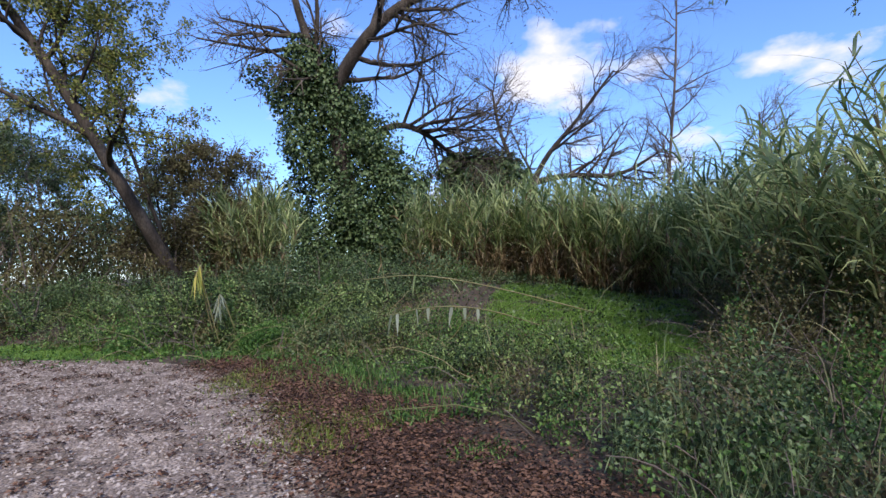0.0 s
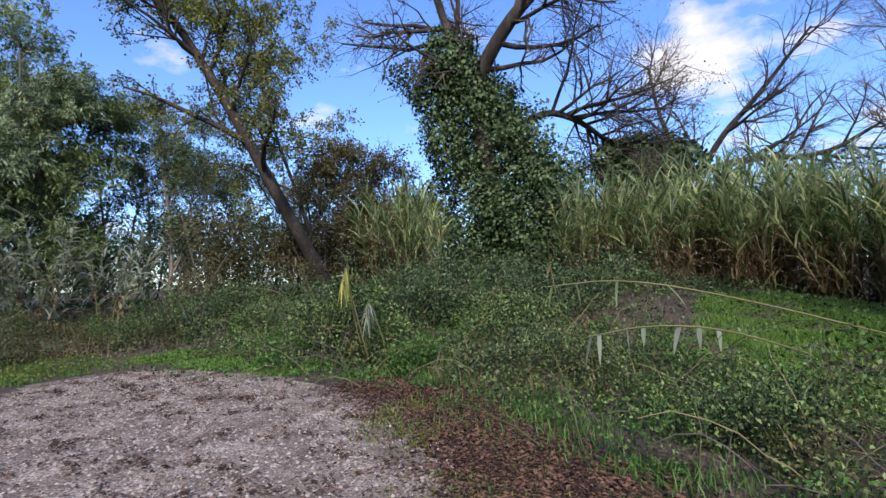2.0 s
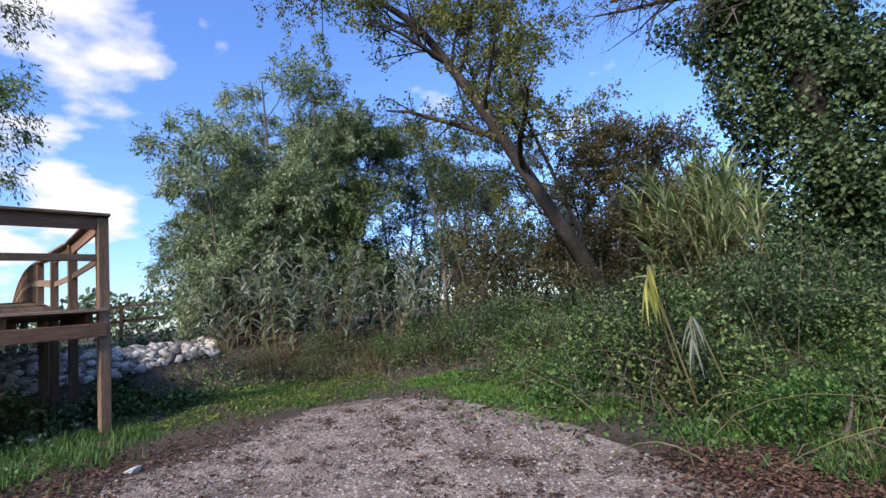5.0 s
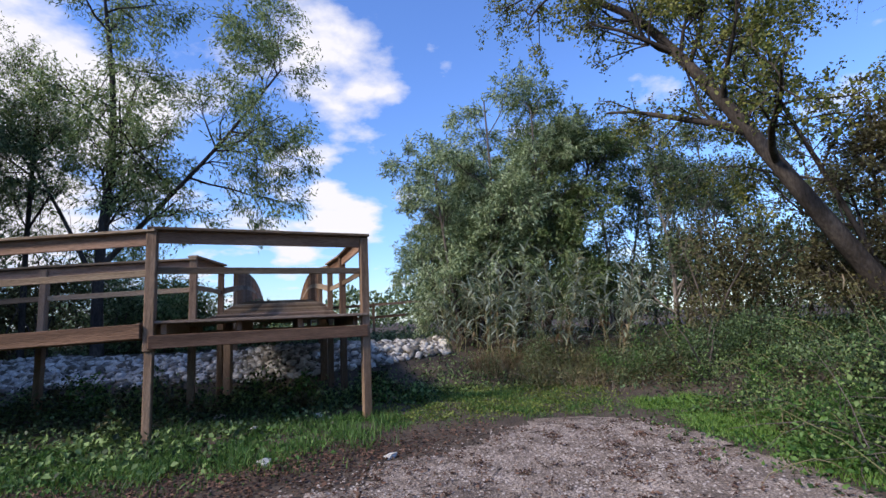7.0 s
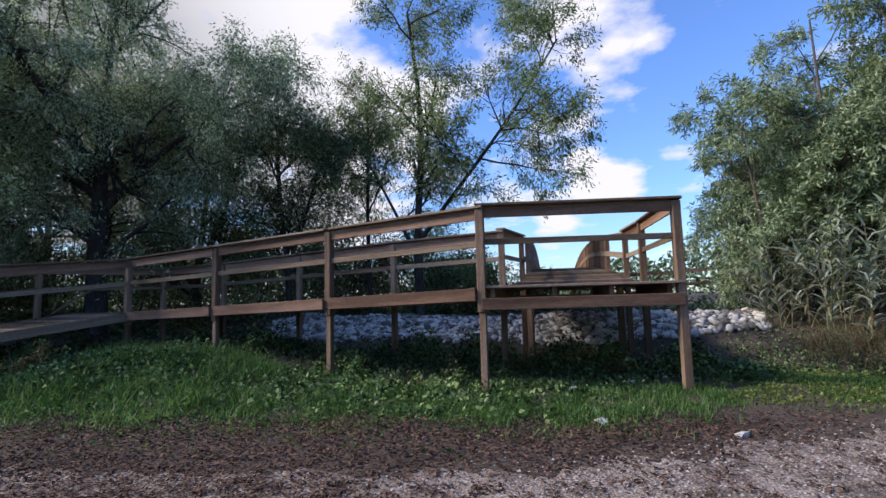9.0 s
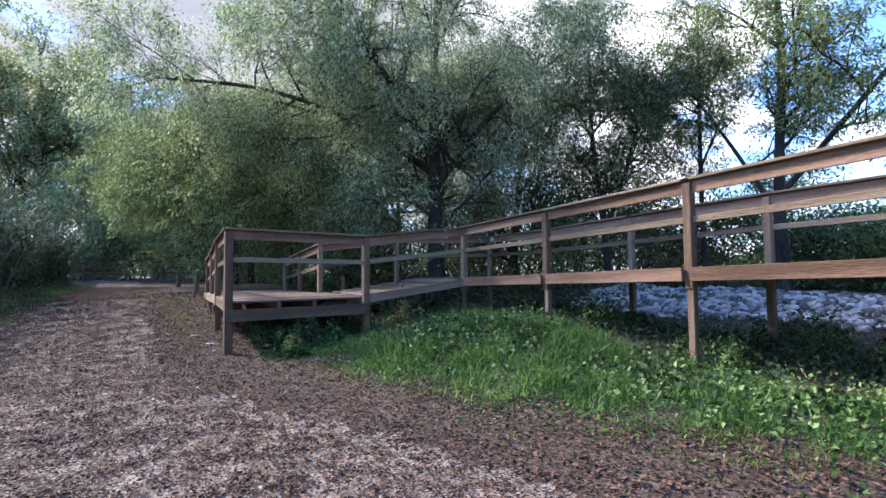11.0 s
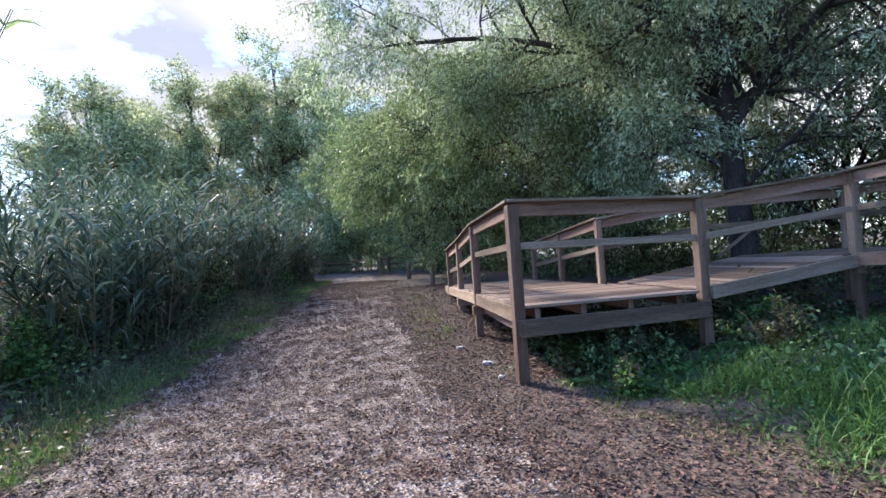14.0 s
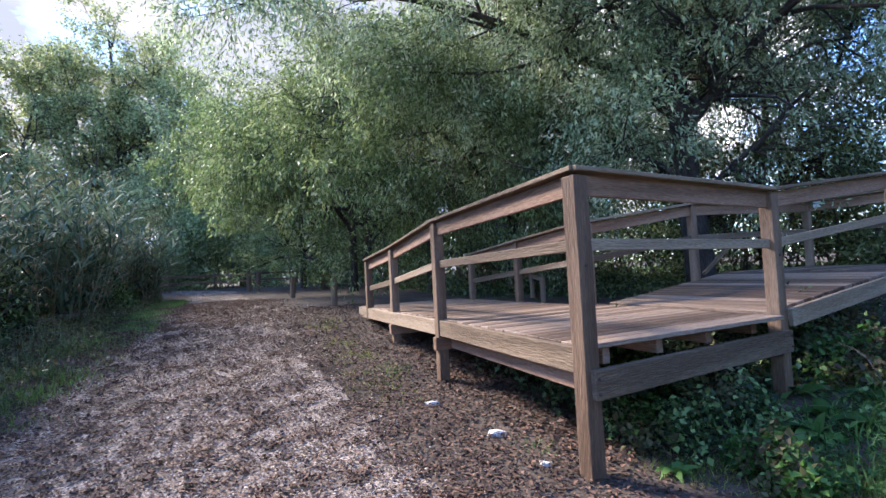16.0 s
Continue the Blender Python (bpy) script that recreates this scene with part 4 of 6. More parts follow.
# brown twiggy shrub round its foot
tree("shrub", 12, [stem([g(11.0 + 0.3 * i, 7.2 - 0.35 * i), (11.0 + 0.34 * i, 7.2 - 0.4 * i, 2.0), (10.9 + 0.4 * i, 7.3 - 0.4 * i, 3.6 + 0.3 * (i % 2))], 0.03, 0.01) for i in range(5)],
     levels(10, 1.2, 6, 0.7, 5, 0.4, start=0.15), (21, 0.07, 0.6, 0.2), M_TWIG, M_BROWNLEAF, dict(label="tangled shrub with brownish green leaves", category="shrub"))
tree("dead_tree", 13, [stem([g(12.9, 8.4), (13.1, 8.3, 2.2), (13.6, 8.1, 3.6), (14.4, 7.8, 4.6), (15.1, 7.4, 4.9)], 0.10, 0.02)],
     levels(6, 1.3, 4, 0.6, 3, 0.3, start=0.4), None, M_BARK, None, dict(label="bare dead snag with crooked branches", category="tree"))

# old tree clad in ivy
ivy_stems = [stem([g(17.1, 4.1), (17.0, 4.5, 3.0), (16.6, 5.0, 7.2), (16.5, 4.4, 8.3), (16.6, 2.95, 9.9), (16.9, 1.2, 10.7), (17.2, -1.6, 11.9)], 0.42, 0.07),
             stem([(16.85, 4.85, 7.0), (16.3, 5.7, 9.2), (15.9, 6.4, 12.5)], 0.25, 0.06),
             stem([(16.6, 3.3, 9.5), (17.2, 2.9, 11.6), (17.8, 2.2, 14.0)], 0.18, 0.05),
             stem([(16.9, 4.5, 5.4), (17.6, 3.1, 6.5), (18.6, 2.2, 6.3), (19.4, 1.2, 5.3)], 0.16, 0.06)]
ivy = tree("ivy_clad_tree", 14, ivy_stems, levels(22, 3.6, 9, 1.8, 7, 0.9, a=58, start=0.4), (2, 0.08, 0.6, 0.2), M_BARK, M_BROWNLEAF,
           dict(label="old tree wrapped in dark ivy with bare upper branches", category="tree"))
rng = np.random.default_rng(15)
blobs = [((16.9, 3.9, 1.8), (1.5, 1.9, 1.6)), ((16.7, 3.4, 3.2), (1.3, 1.7, 1.5)), ((16.8, 4.6, 3.9), (1.3, 1.5, 1.7)), ((16.8, 4.5, 5.6), (1.2, 1.5, 1.6)), ((16.8, 5.2, 7.0), (1.0, 1.0, 1.4)),
         ((16.4, 5.5, 8.1), (0.8, 0.9, 1.0)), ((16.3, 6.2, 7.3), (0.7, 0.8, 0.9)), ((16.6, 2.7, 2.0), (1.2, 1.2, 1.5)), ((16.9, 4.2, 6.9), (0.6, 0.6, 0.8)), ((16.5, 5.4, 2.2), (1.0, 1.0, 1.3)),
         ((16.3, 5.8, 8.7), (0.7, 0.9, 0.8)), ((16.2, 7.5, 8.5), (0.5, 0.7, 0.45)), ((16.5, 6.7, 7.9), (0.7, 0.9, 0.7)), ((16.9, 6.6, 3.6), (0.7, 0.7, 1.2)), ((16.3, 6.0, 5.6), (0.8, 0.9, 1.3)), ((16.4, 2.3, 3.6), (0.9, 1.0, 1.1)), ((16.7, 3.2, 5.4), (0.8, 0.9, 1.2)), ((15.9, 2.0, 1.6), (0.9, 1.1, 1.0))]
P, D, N, L, W = shell(rng, blobs, 88000, 0.115, deep=0.5)
P = P + rng.normal(0, 0.09, P.shape)
lump = wave(1.5 * P[:, 0] + P[:, 2], 1.5 * P[:, 1] - 0.8 * P[:, 2], 2.0) + 0.6 * wave(3.5 * P[:, 0] - 2 * P[:, 2], 3.5 * P[:, 1] + 3 * P[:, 2])
P = P + N * 0.2 * np.clip(lump, -1, 1)[:, None]
full = rng.random(len(P)) < np.clip(0.66 + 1.0 * lump, 0.06, 1)
P, D, N, L, W = P[full], D[full], N[full], L[full], W[full]
put("ivy_leaves", leaves_mesh("ivy_leaves", P - np.array(ivy.location), D, N, L, W), M_IVY, ivy, "dense glossy dark green ivy")
# ivy heap on the fallen limb
heap = empty("ivy_shrub", 19.4, 0.6, float(gz(19.4, 0.6)), label="rounded heap of dark ivy on a fallen limb", category="shrub")
blobs = [((19.4, 0.5, 4.3), (1.2, 1.3, 1.3)), ((19.6, -0.6, 4.5), (1.0, 1.0, 0.8)), ((19.3, 1.2, 4.7), (0.8, 0.7, 0.8)), ((19.3, 0.4, 2.2), (1.1, 1.6, 1.7))]
P, D, N, L, W = shell(rng, blobs, 12000, 0.15, deep=0.5)
put("leaves", leaves_mesh("leaves", P - np.array(heap.location), D, N, L, W), M_IVY, heap)
put("stem_tangle", tubes_mesh("stem_tangle", [(np.array([[0, 0, -0.1], [0.1, 0.1, 2.0], [0.2, -0.3, 4.0]]), np.array([0.14, 0.1, 0.05]))]), M_BARK, heap)

# bare trees beyond
tree("bare_tree", 16, [stem([g(26.8, 0.2), (26.8, -0.6, 4.5), (26.9, -1.6, 6.6), (26.9, -3.2, 8.2), (26.8, -5.2, 10.6)], 0.22, 0.04),
                       stem([(26.8, -0.9, 5.3), (26.8, -2.8, 5.6), (26.7, -5.2, 5.2), (26.5, -7.0, 6.2)], 0.2, 0.04),
                       stem([(26.8, -0.7, 5.0), (26.8, 0.6, 7.6), (26.7, 1.0, 10.5)], 0.16, 0.04)],
     levels(13, 3.4, 8, 1.7, 6, 0.9, start=0.3), None, M_BARK, None, dict(label="bare spreading tree with crooked dark branches", category="tree"))
tree("bare_tree", 17, [stem([g(26.7, -7.1), (26.6, -7.4, 5.0), (26.6, -8.0, 10.0), (26.5, -8.3, 15.5)], 0.11, 0.02)],
     levels(48, 2.6, 9, 1.3, 6, 0.7, a=58, start=0.2), None, M_TWIG, None, dict(label="tall slim bare tree with fine upswept twigs", category="tree"))
for i, (x, y, h) in enumerate(((30, 3.5, 9), (31, -3, 8), (28, -12, 8))):
    tree("bare_tree", 18 + i, [stem([g(x, y), (x, y + 0.3, h * 0.5), (x, y + 0.2, h)], 0.14, 0.03), stem([g(x, y - 0.6), (x, y - 1.3, h * 0.4), (x, y - 2.0, h * 0.8)], 0.11, 0.03)],
         levels(12, 2.6, 7, 1.3, 5, 0.6), None, M_TWIG, None, dict(label="thin leafless tree in the distance", category="tree"))

# willows and saplings left of the leaning tree
WILLOW = dict(label="dense young willow with silvery green leaves", category="tree", group="young willows")
for i, (x, y, h, lean_x) in enumerate(((5.6, 11.6, 6.6, 0.2), (4.5, 12.0, 5.0, -0.1), (4.4, 13.2, 3.8, 0.2), (6.8, 11.9, 6.4, 0.3))):
    tree("willow", 30 + i, [stem([g(x + 0.3 * math.cos(2 * k), y + 0.3 * math.sin(2 * k)), (x + 0.6 * math.cos(2 * k) + lean_x * 0.4, y + 0.5 * math.sin(2 * k), h * 0.5),
                                  (x + 1.0 * math.cos(2 * k) + lean_x, y + 0.8 * math.sin(2 * k), h * (0.85 + 0.1 * (k % 3)))], 0.06, 0.015) for k in range(4)],
         levels(13, 1.5, 6, 0.9, 4, 0.5, a=42, start=0.12, droop=-0.04), (30, 0.125, 0.26, 0.35), M_TWIG, M_WILLOW if i != 3 else M_FRESH, dict(WILLOW))
SAP = dict(label="slender sapling with thin grey-green foliage", category="tree", group="saplings")
for i, (x, y, h) in enumerate(((8.6, 12.6, 5.6), (9.8, 11.4, 5.0), (10.8, 14.5, 7.0), (12.5, 13.5, 6.2), (7.6, 15.5, 7.5), (12.6, 16.5, 7.5), (15.5, 13.0, 6.0))):
    tree("sapling", 40 + i, [stem([g(x, y), (x + 0.15, y, h * 0.5), (x - 0.1, y + 0.2, h)], 0.06, 0.012), stem([g(x + 0.4, y + 0.2), (x + 0.9, y + 0.3, h * 0.45), (x + 1.3, y + 0.2, h * 0.8)], 0.045, 0.012)],
         levels(14, 1.5, 7, 0.8, 4, 0.4, a=45, start=0.2), (11, 0.09, 0.5, 0.2), M_BARK_PALE, M_OLIVEGREEN, dict(SAP))
# dark shrubs closing the back
DARK = dict(label="dark evergreen shrub with small leaves", category="shrub", group="dark shrubs")
for i, (x, y, r, h) in enumerate(((10.0, 9.6, 1.5, 2.6), (12.0, 10.2, 1.7, 3.0), (14.2, 9.6, 1.8, 2.8), (9.0, 14.5, 1.8, 2.6), (16, 11, 2.0, 3.0), (6.5, 14.5, 1.6, 2.4), (13.5, 7.4, 1.3, 2.6), (4.9, 13.6, 1.3, 1.8), (18, 7.5, 2.0, 3.2))):
    shrub(60 + i, x, y, r, h, 7000, 0.085, M_OLIVEGREEN if i % 2 else M_BROWNLEAF, dict(DARK))
UNDER = dict(label="dense leafy undergrowth beneath the trees", category="shrub", group="undergrowth")
for i, (x, y, r, h) in enumerate(((-3.6, 15.9, 1.2, 1.5), (-3.6, 14.6, 1.4, 2.0), (-5.8, 14.2, 1.5, 2.4), (-8.0, 13.6, 1.6, 2.8), (-10.0, 12.6, 1.7, 3.4), (-11.6, 11.2, 1.6, 3.4), (-10.2, 14.8, 2.0, 5.0), (-13.4, 10.6, 1.8, 4.2),
                                  (-15.4, 9.4, 1.8, 3.4), (-16.4, 11.8, 2.2, 5.5), (-17.6, 7.6, 1.7, 3.0), (-19.2, 5.8, 1.6, 3.0), (-20.6, 7.6, 2.0, 4.4), (-21.8, 4.2, 1.6, 3.0), (-24.2, 3.6, 1.8, 3.6), (-23.6, 6.8, 2.2, 5.5),
                                  (-27.0, 3.4, 1.9, 4.0), (-29.5, 2.4, 2.0, 4.6), (-33.5, 1.5, 2.2, 5.0), (-34.5, -2.0, 2.0, 4.0), (-35.0, -5.0, 2.0, 4.6), (-34.0, -8.5, 2.2, 5.2), (-29.5, -8.6, 2.2, 4.6), (-26.2, -7.6, 1.8, 3.8),
                                  (-12.2, 13.6, 2.2, 6.0), (-18.6, 10.4, 2.2, 6.0), (-7.2, 16.4, 2.0, 4.0), (-6.0, 18.2, 1.8, 2.6), (-38, -9, 3.0, 9.0), (-38, -14, 3.0, 8.0), (-37, -4.5, 3.0, 8.0), (-31, -11.5, 2.4, 4.8), (-35, -18, 3.0, 6.5), (-26, -11.5, 2.2, 4.2), (-21, -11, 2.0, 3.6), (-37, 0, 2.6, 7.0))):
    shrub(600 + i, x, y, r, h, 6500, 0.12 if x > -30 else 0.2, (M_OLIVEGREEN, M_FRESH, M_OLIVEGREEN, M_BROWNLEAF)[i % 4] if x > -30 else M_FARLEAF_HAZE, dict(UNDER))

# pale tree behind the ramp
tree("tree", 70, [stem([g(-4.9, 11.9), (-4.95, 11.8, 3.0), (-4.7, 11.9, 7.0), (-5.0, 11.6, 10.5)], 0.17, 0.03),
                  stem([(-4.93, 11.8, 3.0), (-3.6, 12.0, 4.6), (-2.0, 12.1, 6.4), (-0.4, 12.2, 8.6)], 0.085, 0.02),
                  stem([(-4.95, 11.8, 2.6), (-6.2, 12.2, 4.6), (-7.6, 12.6, 6.6)], 0.07, 0.02)],
     levels(15, 2.5, 7, 1.3, 5, 0.7, start=0.3, droop=-0.03), (34, 0.125, 0.28, 0.5, 0.1), M_BARK, M_FRESH, dict(label="airy tree with thin drooping light green leaves", category="tree"))
tree("tree", 71, [stem([g(-7.3, 12.6), (-7.3, 12.5, 4.0), (-7.2, 12.5, 9.0)], 0.09, 0.03)],
     levels(12, 1.6, 6, 0.9, 5, 0.6, start=0.5), (10, 0.10, 0.3, 0.4), M_BARK, M_FRESH, dict(label="thin straight tree with sparse leaves", category="tree"))
# big willow over the walkway
tree("willow", 72, [stem([g(-11.7, 6.3), (-11.85, 6.3, 2.4), (-12.2, 6.5, 4.4), (-12.6, 6.7, 7.4), (-12.5, 6.9, 11.5)], 0.32, 0.06),
                    stem([(-12.2, 6.5, 4.4), (-13.2, 4.6, 6.0), (-13.8, 1.8, 6.9), (-14.0, -1.2, 6.7)], 0.13, 0.02),
                    stem([(-12.1, 6.5, 4.0), (-10.7, 7.5, 6.0), (-9.0, 8.8, 7.4)], 0.13, 0.03),
                    stem([(-12.3, 6.5, 4.8), (-14.6, 5.4, 6.9), (-16.8, 3.6, 7.8)], 0.13, 0.03),
                    stem([(-12.3, 6.5, 5.0), (-11.3, 4.3, 7.2), (-10.8, 2.6, 8.4)], 0.12, 0.03),
                    stem([(-12.4, 6.6, 5.4), (-14.0, 8.8, 7.6), (-15.4, 10.8, 8.6)], 0.13, 0.03),
                    stem([(-11.95, 6.35, 3.0), (-13.4, 5.2, 4.4), (-15.4, 4.4, 4.8)], 0.09, 0.02)],
     levels(19, 3.0, 8, 1.6, 6, 0.9, start=0.16, droop=-0.11, a=60), (36, 0.105, 0.33, 0.55, 0.12), M_BARK, M_WILLOW, dict(label="large willow with a dark trunk and drooping grey-green foliage", category="tree"))
tree("willow", 73, [stem([g(-9.4, 11.0), (-9.3, 10.8, 2.5), (-9.6, 10.6, 5.5), (-9.4, 10.4, 8.2)], 0.13, 0.03), stem([(-9.35, 10.8, 2.4), (-8.4, 10.9, 4.6), (-7.9, 10.9, 6.2)], 0.08, 0.02)],
     levels(14, 2.0, 7, 1.2, 5, 0.7, start=0.2, droop=-0.06), (26, 0.11, 0.33, 0.5, 0.12), M_BARK, M_OLIVEGREEN, dict(label="thin dark willow behind the long ramp", category="tree"))
tree("willow", 74, [stem([g(-13.2, 10.4), (-13.1, 10.3, 3.0), (-12.7, 10.4, 6.0), (-12.9, 10.2, 9.0)], 0.14, 0.03), stem([(-13.1, 10.3, 2.6), (-11.6, 10.2, 4.4), (-10.6, 10.0, 6.4)], 0.08, 0.02)],
     levels(15, 2.3, 7, 1.3, 5, 0.7, start=0.16, droop=-0.08), (26, 0.11, 0.33, 0.5, 0.12), M_BARK, M_OLIVEGREEN, dict(label="dark slender willow among the undergrowth", category="tree"))
# light green trees hanging over the end of the path
for i, (x, y, h, mat, r) in enumerate(((-18.5, 3.4, 6.5, M_FRESH, 3.0), (-22.5, 2.6, 7.5, M_FRESH, 3.2), (-19.5, 8.5, 9.0, M_OLIVEGREEN, 3.2), (-26.5, 4.5, 8.0, M_OLIVEGREEN, 3.2), (-21.5, 1.8, 6.6, M_FRESH, 2.6), (-27.0, 0.9, 7.2, M_FRESH, 2.8), (-16.6, 5.0, 5.4, M_FRESH, 2.4))):
    z = float(gz(x, y))
    tree("willow", 80 + i, [stem([g(x, y), (x + 0.2, y, z + h * 0.4), (x, y - 0.3, z + h)], 0.16, 0.03), stem([(x + 0.1, y, z + h * 0.3), (x + 1.2, y - 1.6, z + h * 0.6), (x + 1.6, y - 3.0, z + h * 0.75)], 0.09, 0.02)],
         levels(15, r, 7, 1.5, 5, 0.9, start=0.26, droop=-0.12, a=65), (26, 0.12, 0.33, 0.6, 0.1), M_BARK, mat, dict(label="weeping light green tree hanging towards the path", category="tree"))
# tall trees far along the path
for i, (x, y, h) in enumerate(((-42, -8.4, 16.5), (-41, -14.4, 13.8), (-43, -11.2, 12.5), (-43, -4.6, 13), (-38, -20, 12), (-38, 6, 12), (-37, -1.2, 10.5), (-36, -17.5, 8.5))):
    z = float(gz(x, y))
    tree("tall_tree", 90 + i, [stem([g(x, y), (x, y + 0.3, z + h * 0.5), (x, y - 0.3, z + h)], 0.3, 0.04),
                               stem([(x, y, z + 0.25 * h), (x + 0.6, y + 1.6, z + h * 0.55), (x, y + 2.2, z + h * 0.86)], 0.14, 0.03),
                               stem([(x, y, z + 0.2 * h), (x + 0.5, y - 1.7, z + h * 0.5), (x, y - 2.4, z + h * 0.78)], 0.14, 0.03)],
         levels(19, 3.7, 7, 1.7, 4, 0.9, a=52, start=0.1), (14, 0.2, 0.6, 0.3, 0.2), M_BARK, M_FARLEAF_HAZE, dict(label="tall leafy tree in the distance", category="tree", group="distant trees"))
# branch hanging in over the right of the clearing
tree("tree", 98, [stem([g(8.5, -9.5), (8.2, -9.2, 3.0), (7.6, -7.6, 5.0), (7.0, -5.8, 4.9)], 0.2, 0.03)],
     levels(10, 2.0, 7, 1.0, 5, 0.5, start=0.4), (12, 0.09, 0.35, 0.4), M_BARK, M_OLIVEGREEN, dict(label="dark tree reaching over the canes", category="tree"))

# ---- canes ----
CANE = dict(label="stand of tall green giant cane", category="cane", group="giant cane")
DRYCANE = dict(label="giant cane with withered straw-coloured lower leaves", category="cane", group="giant cane")
k = 200
for x, y, r, c, h, dry in ((12.6, 5.2, 0.9, 75, 2.7, 0.35), (13.4, 6.0, 0.9, 80, 2.9, 0.3), (13.9, 6.6, 1.0, 65, 3.1, 0.25),
                           (14.3, 0.6, 1.0, 90, 2.3, 0.55), (14.2, -1.0, 1.1, 100, 2.5, 0.6), (14.0, -2.6, 1.1, 100, 2.5, 0.55), (13.4, -4.2, 1.1, 100, 2.3, 0.42),
                           (13.0, -5.8, 1.2, 70, 2.4, 0.2), (16.0, -3.0, 1.4, 70, 3.0, 0.3), (11.2, -6.2, 1.1, 70, 2.7, 0.15)):
    k += 1
    reed_clump(k, x, y, r, c, h, dict(DRYCANE if dry > 0.4 else CANE), dry=dry, low=0.06, per=34, width=0.042, leaf_len=0.62, spread=0.45)
for x, y, r, c, h in ((9.4, -6.2, 0.9, 80, 2.2), (8.2, -6.5, 0.9, 80, 2.4), (7.1, -6.8, 0.8, 70, 2.7), (10.6, -7.2, 1.0, 60, 2.6), (6.1, -6.9, 0.6, 55, 2.8)):
    k += 1
    reed_clump(k, x, y, r, c, h, dict(CANE), dry=0.12, arch=0.03, leaf_len=0.6, lean=(-0.05, 0.12))
# arching canes before the willows
for x, y, h in ((5.0, 9.9, 2.5), (6.3, 10.0, 2.4), (7.6, 9.8, 2.1), (4.2, 10.8, 2.2)):
    k += 1
    reed_clump(k, x, y, 0.45, 16, h, dict(label="few arching canes with drooping pale leaves", category="cane", group="arching canes"), M_REED_PALE, arch=0.16, dry=0.2, per=22, leaf_len=0.42, width=0.05)
# cane hedge along the path, closing in on it further on


def hedge_shift(x):
    return float(np.interp(-x, [0, 10, 13, 18, 25], [0, 0.0, 0.5, 1.2, 1.4]))


for i, x in enumerate(np.arange(-5.5, -25, -1.35)):
    k += 1
    y = -6.5 + 0.4 * math.sin(1.7 * i) - (1.1 if x > -10.5 else 0) + hedge_shift(x)
    reed_clump(k, float(x), y, 1.0, 62, (2.6 if x < -9 else 1.7) + 0.5 * math.sin(2.3 * i + 1), dict(label="cane hedge beside the path, shade darkened into its green", category="cane", group="cane hedge"), M_REED_SHADED, dry=0.12, leaf_len=0.6, width=0.042, low=0.1)
for i, x in enumerate((-7.5, -11, -14.5, -18, -22, -26)):
    k += 1
    reed_clump(k, x, -8.4 - 0.4 * (i % 2), 1.5, 70, 3.3 if x < -9 else 2.5, dict(label="tall cane behind the hedge", category="cane", group="cane hedge"), M_REED_SHADED, dry=0.1, leaf_len=0.65, width=0.045)
# one cane leaning in high over the path's edge
reed_clump(260, -6.9, -5.9, 0.3, 8, 4.6, dict(label="tall cane leaning over the path", category="cane"), arch=0.03, lean=(0.12, 0.14), dry=0.0, leaf_len=0.5, per=16, low=0.45)

# ---- low growth ----
BR_TAG = dict(label="low tangle of dark green bramble", category="bramble", group="brambles")
k = 300
for x, y, rx, ry, h, n, mat in ((7.4, 2.6, 1.0, 1.2, 0.85, 6500, M_BRAMBLE), (8.4, 1.6, 1.3, 1.5, 0.75, 6500, M_BRAMBLE), (8.0, 4.2, 1.3, 1.3, 0.8, 6000, M_BRAMBLE), (9.6, 3.0, 1.6, 1.7, 0.8, 7000, M_IVY),
                                (7.8, 0.0, 1.2, 1.1, 0.6, 6000, M_OLIVEGREEN), (9.4, 0.8, 1.5, 1.2, 0.55, 6500, M_BRAMBLE), (11.2, 1.6, 1.7, 1.8, 0.75, 6500, M_IVY), (11.0, 4.4, 1.6, 1.6, 0.8, 6500, M_IVY),
                                (7.0, -1.4, 1.2, 1.0, 0.36, 5500, M_BRAMBLE), (6.0, -2.6, 1.1, 0.9, 0.4, 5500, M_BRAMBLE), (5.0, -3.5, 1.1, 0.8, 0.34, 6500, M_BRAMBLE),
                                (3.7, -4.5, 1.0, 0.8, 0.4, 5000, M_IVY), (12.6, -0.6, 1.4, 1.8, 0.7, 5000, M_OLIVEGREEN), (8.8, 6.6, 1.3, 1.2, 0.95, 6500, M_BRAMBLE),
                                (7.6, 7.9, 1.2, 1.0, 0.7, 5000, M_OLIVEGREEN), (9.9, 8.0, 1.4, 1.1, 0.95, 6000, M_BRAMBLE), (6.3, 8.6, 1.1, 0.8, 0.55, 4500, M_BROWNLEAF), (11.2, 7.2, 1.0, 1.0, 0.9, 4500, M_BRAMBLE),
                                (5.4, 9.2, 1.0, 0.7, 0.5, 4000, M_OLIVEGREEN), (13.0, 2.6, 1.3, 1.5, 0.8, 5000, M_IVY),
                                (4.4, -4.9, 1.0, 0.8, 0.55, 5000, M_IVY), (5.6, -5.2, 1.1, 0.8, 0.7, 5500, M_BROWNLEAF), (7.2, -5.6, 1.1, 0.7, 0.7, 5000, M_BROWNLEAF), (8.8, -5.7, 1.2, 0.6, 0.7, 5000, M_BROWNLEAF), (2.9, -5.4, 1.0, 0.8, 0.5, 4500, M_IVY)):
    k += 1
    thicket(k, x, y, rx, ry, h * (0.42 if x > 7.7 and y > -1 else 0.95), int(n * 2.3), (0.036, 0.042, 0.038)[k % 3] if x > 7.2 else 0.026, mat, dict(BR_TAG), shoots=260)
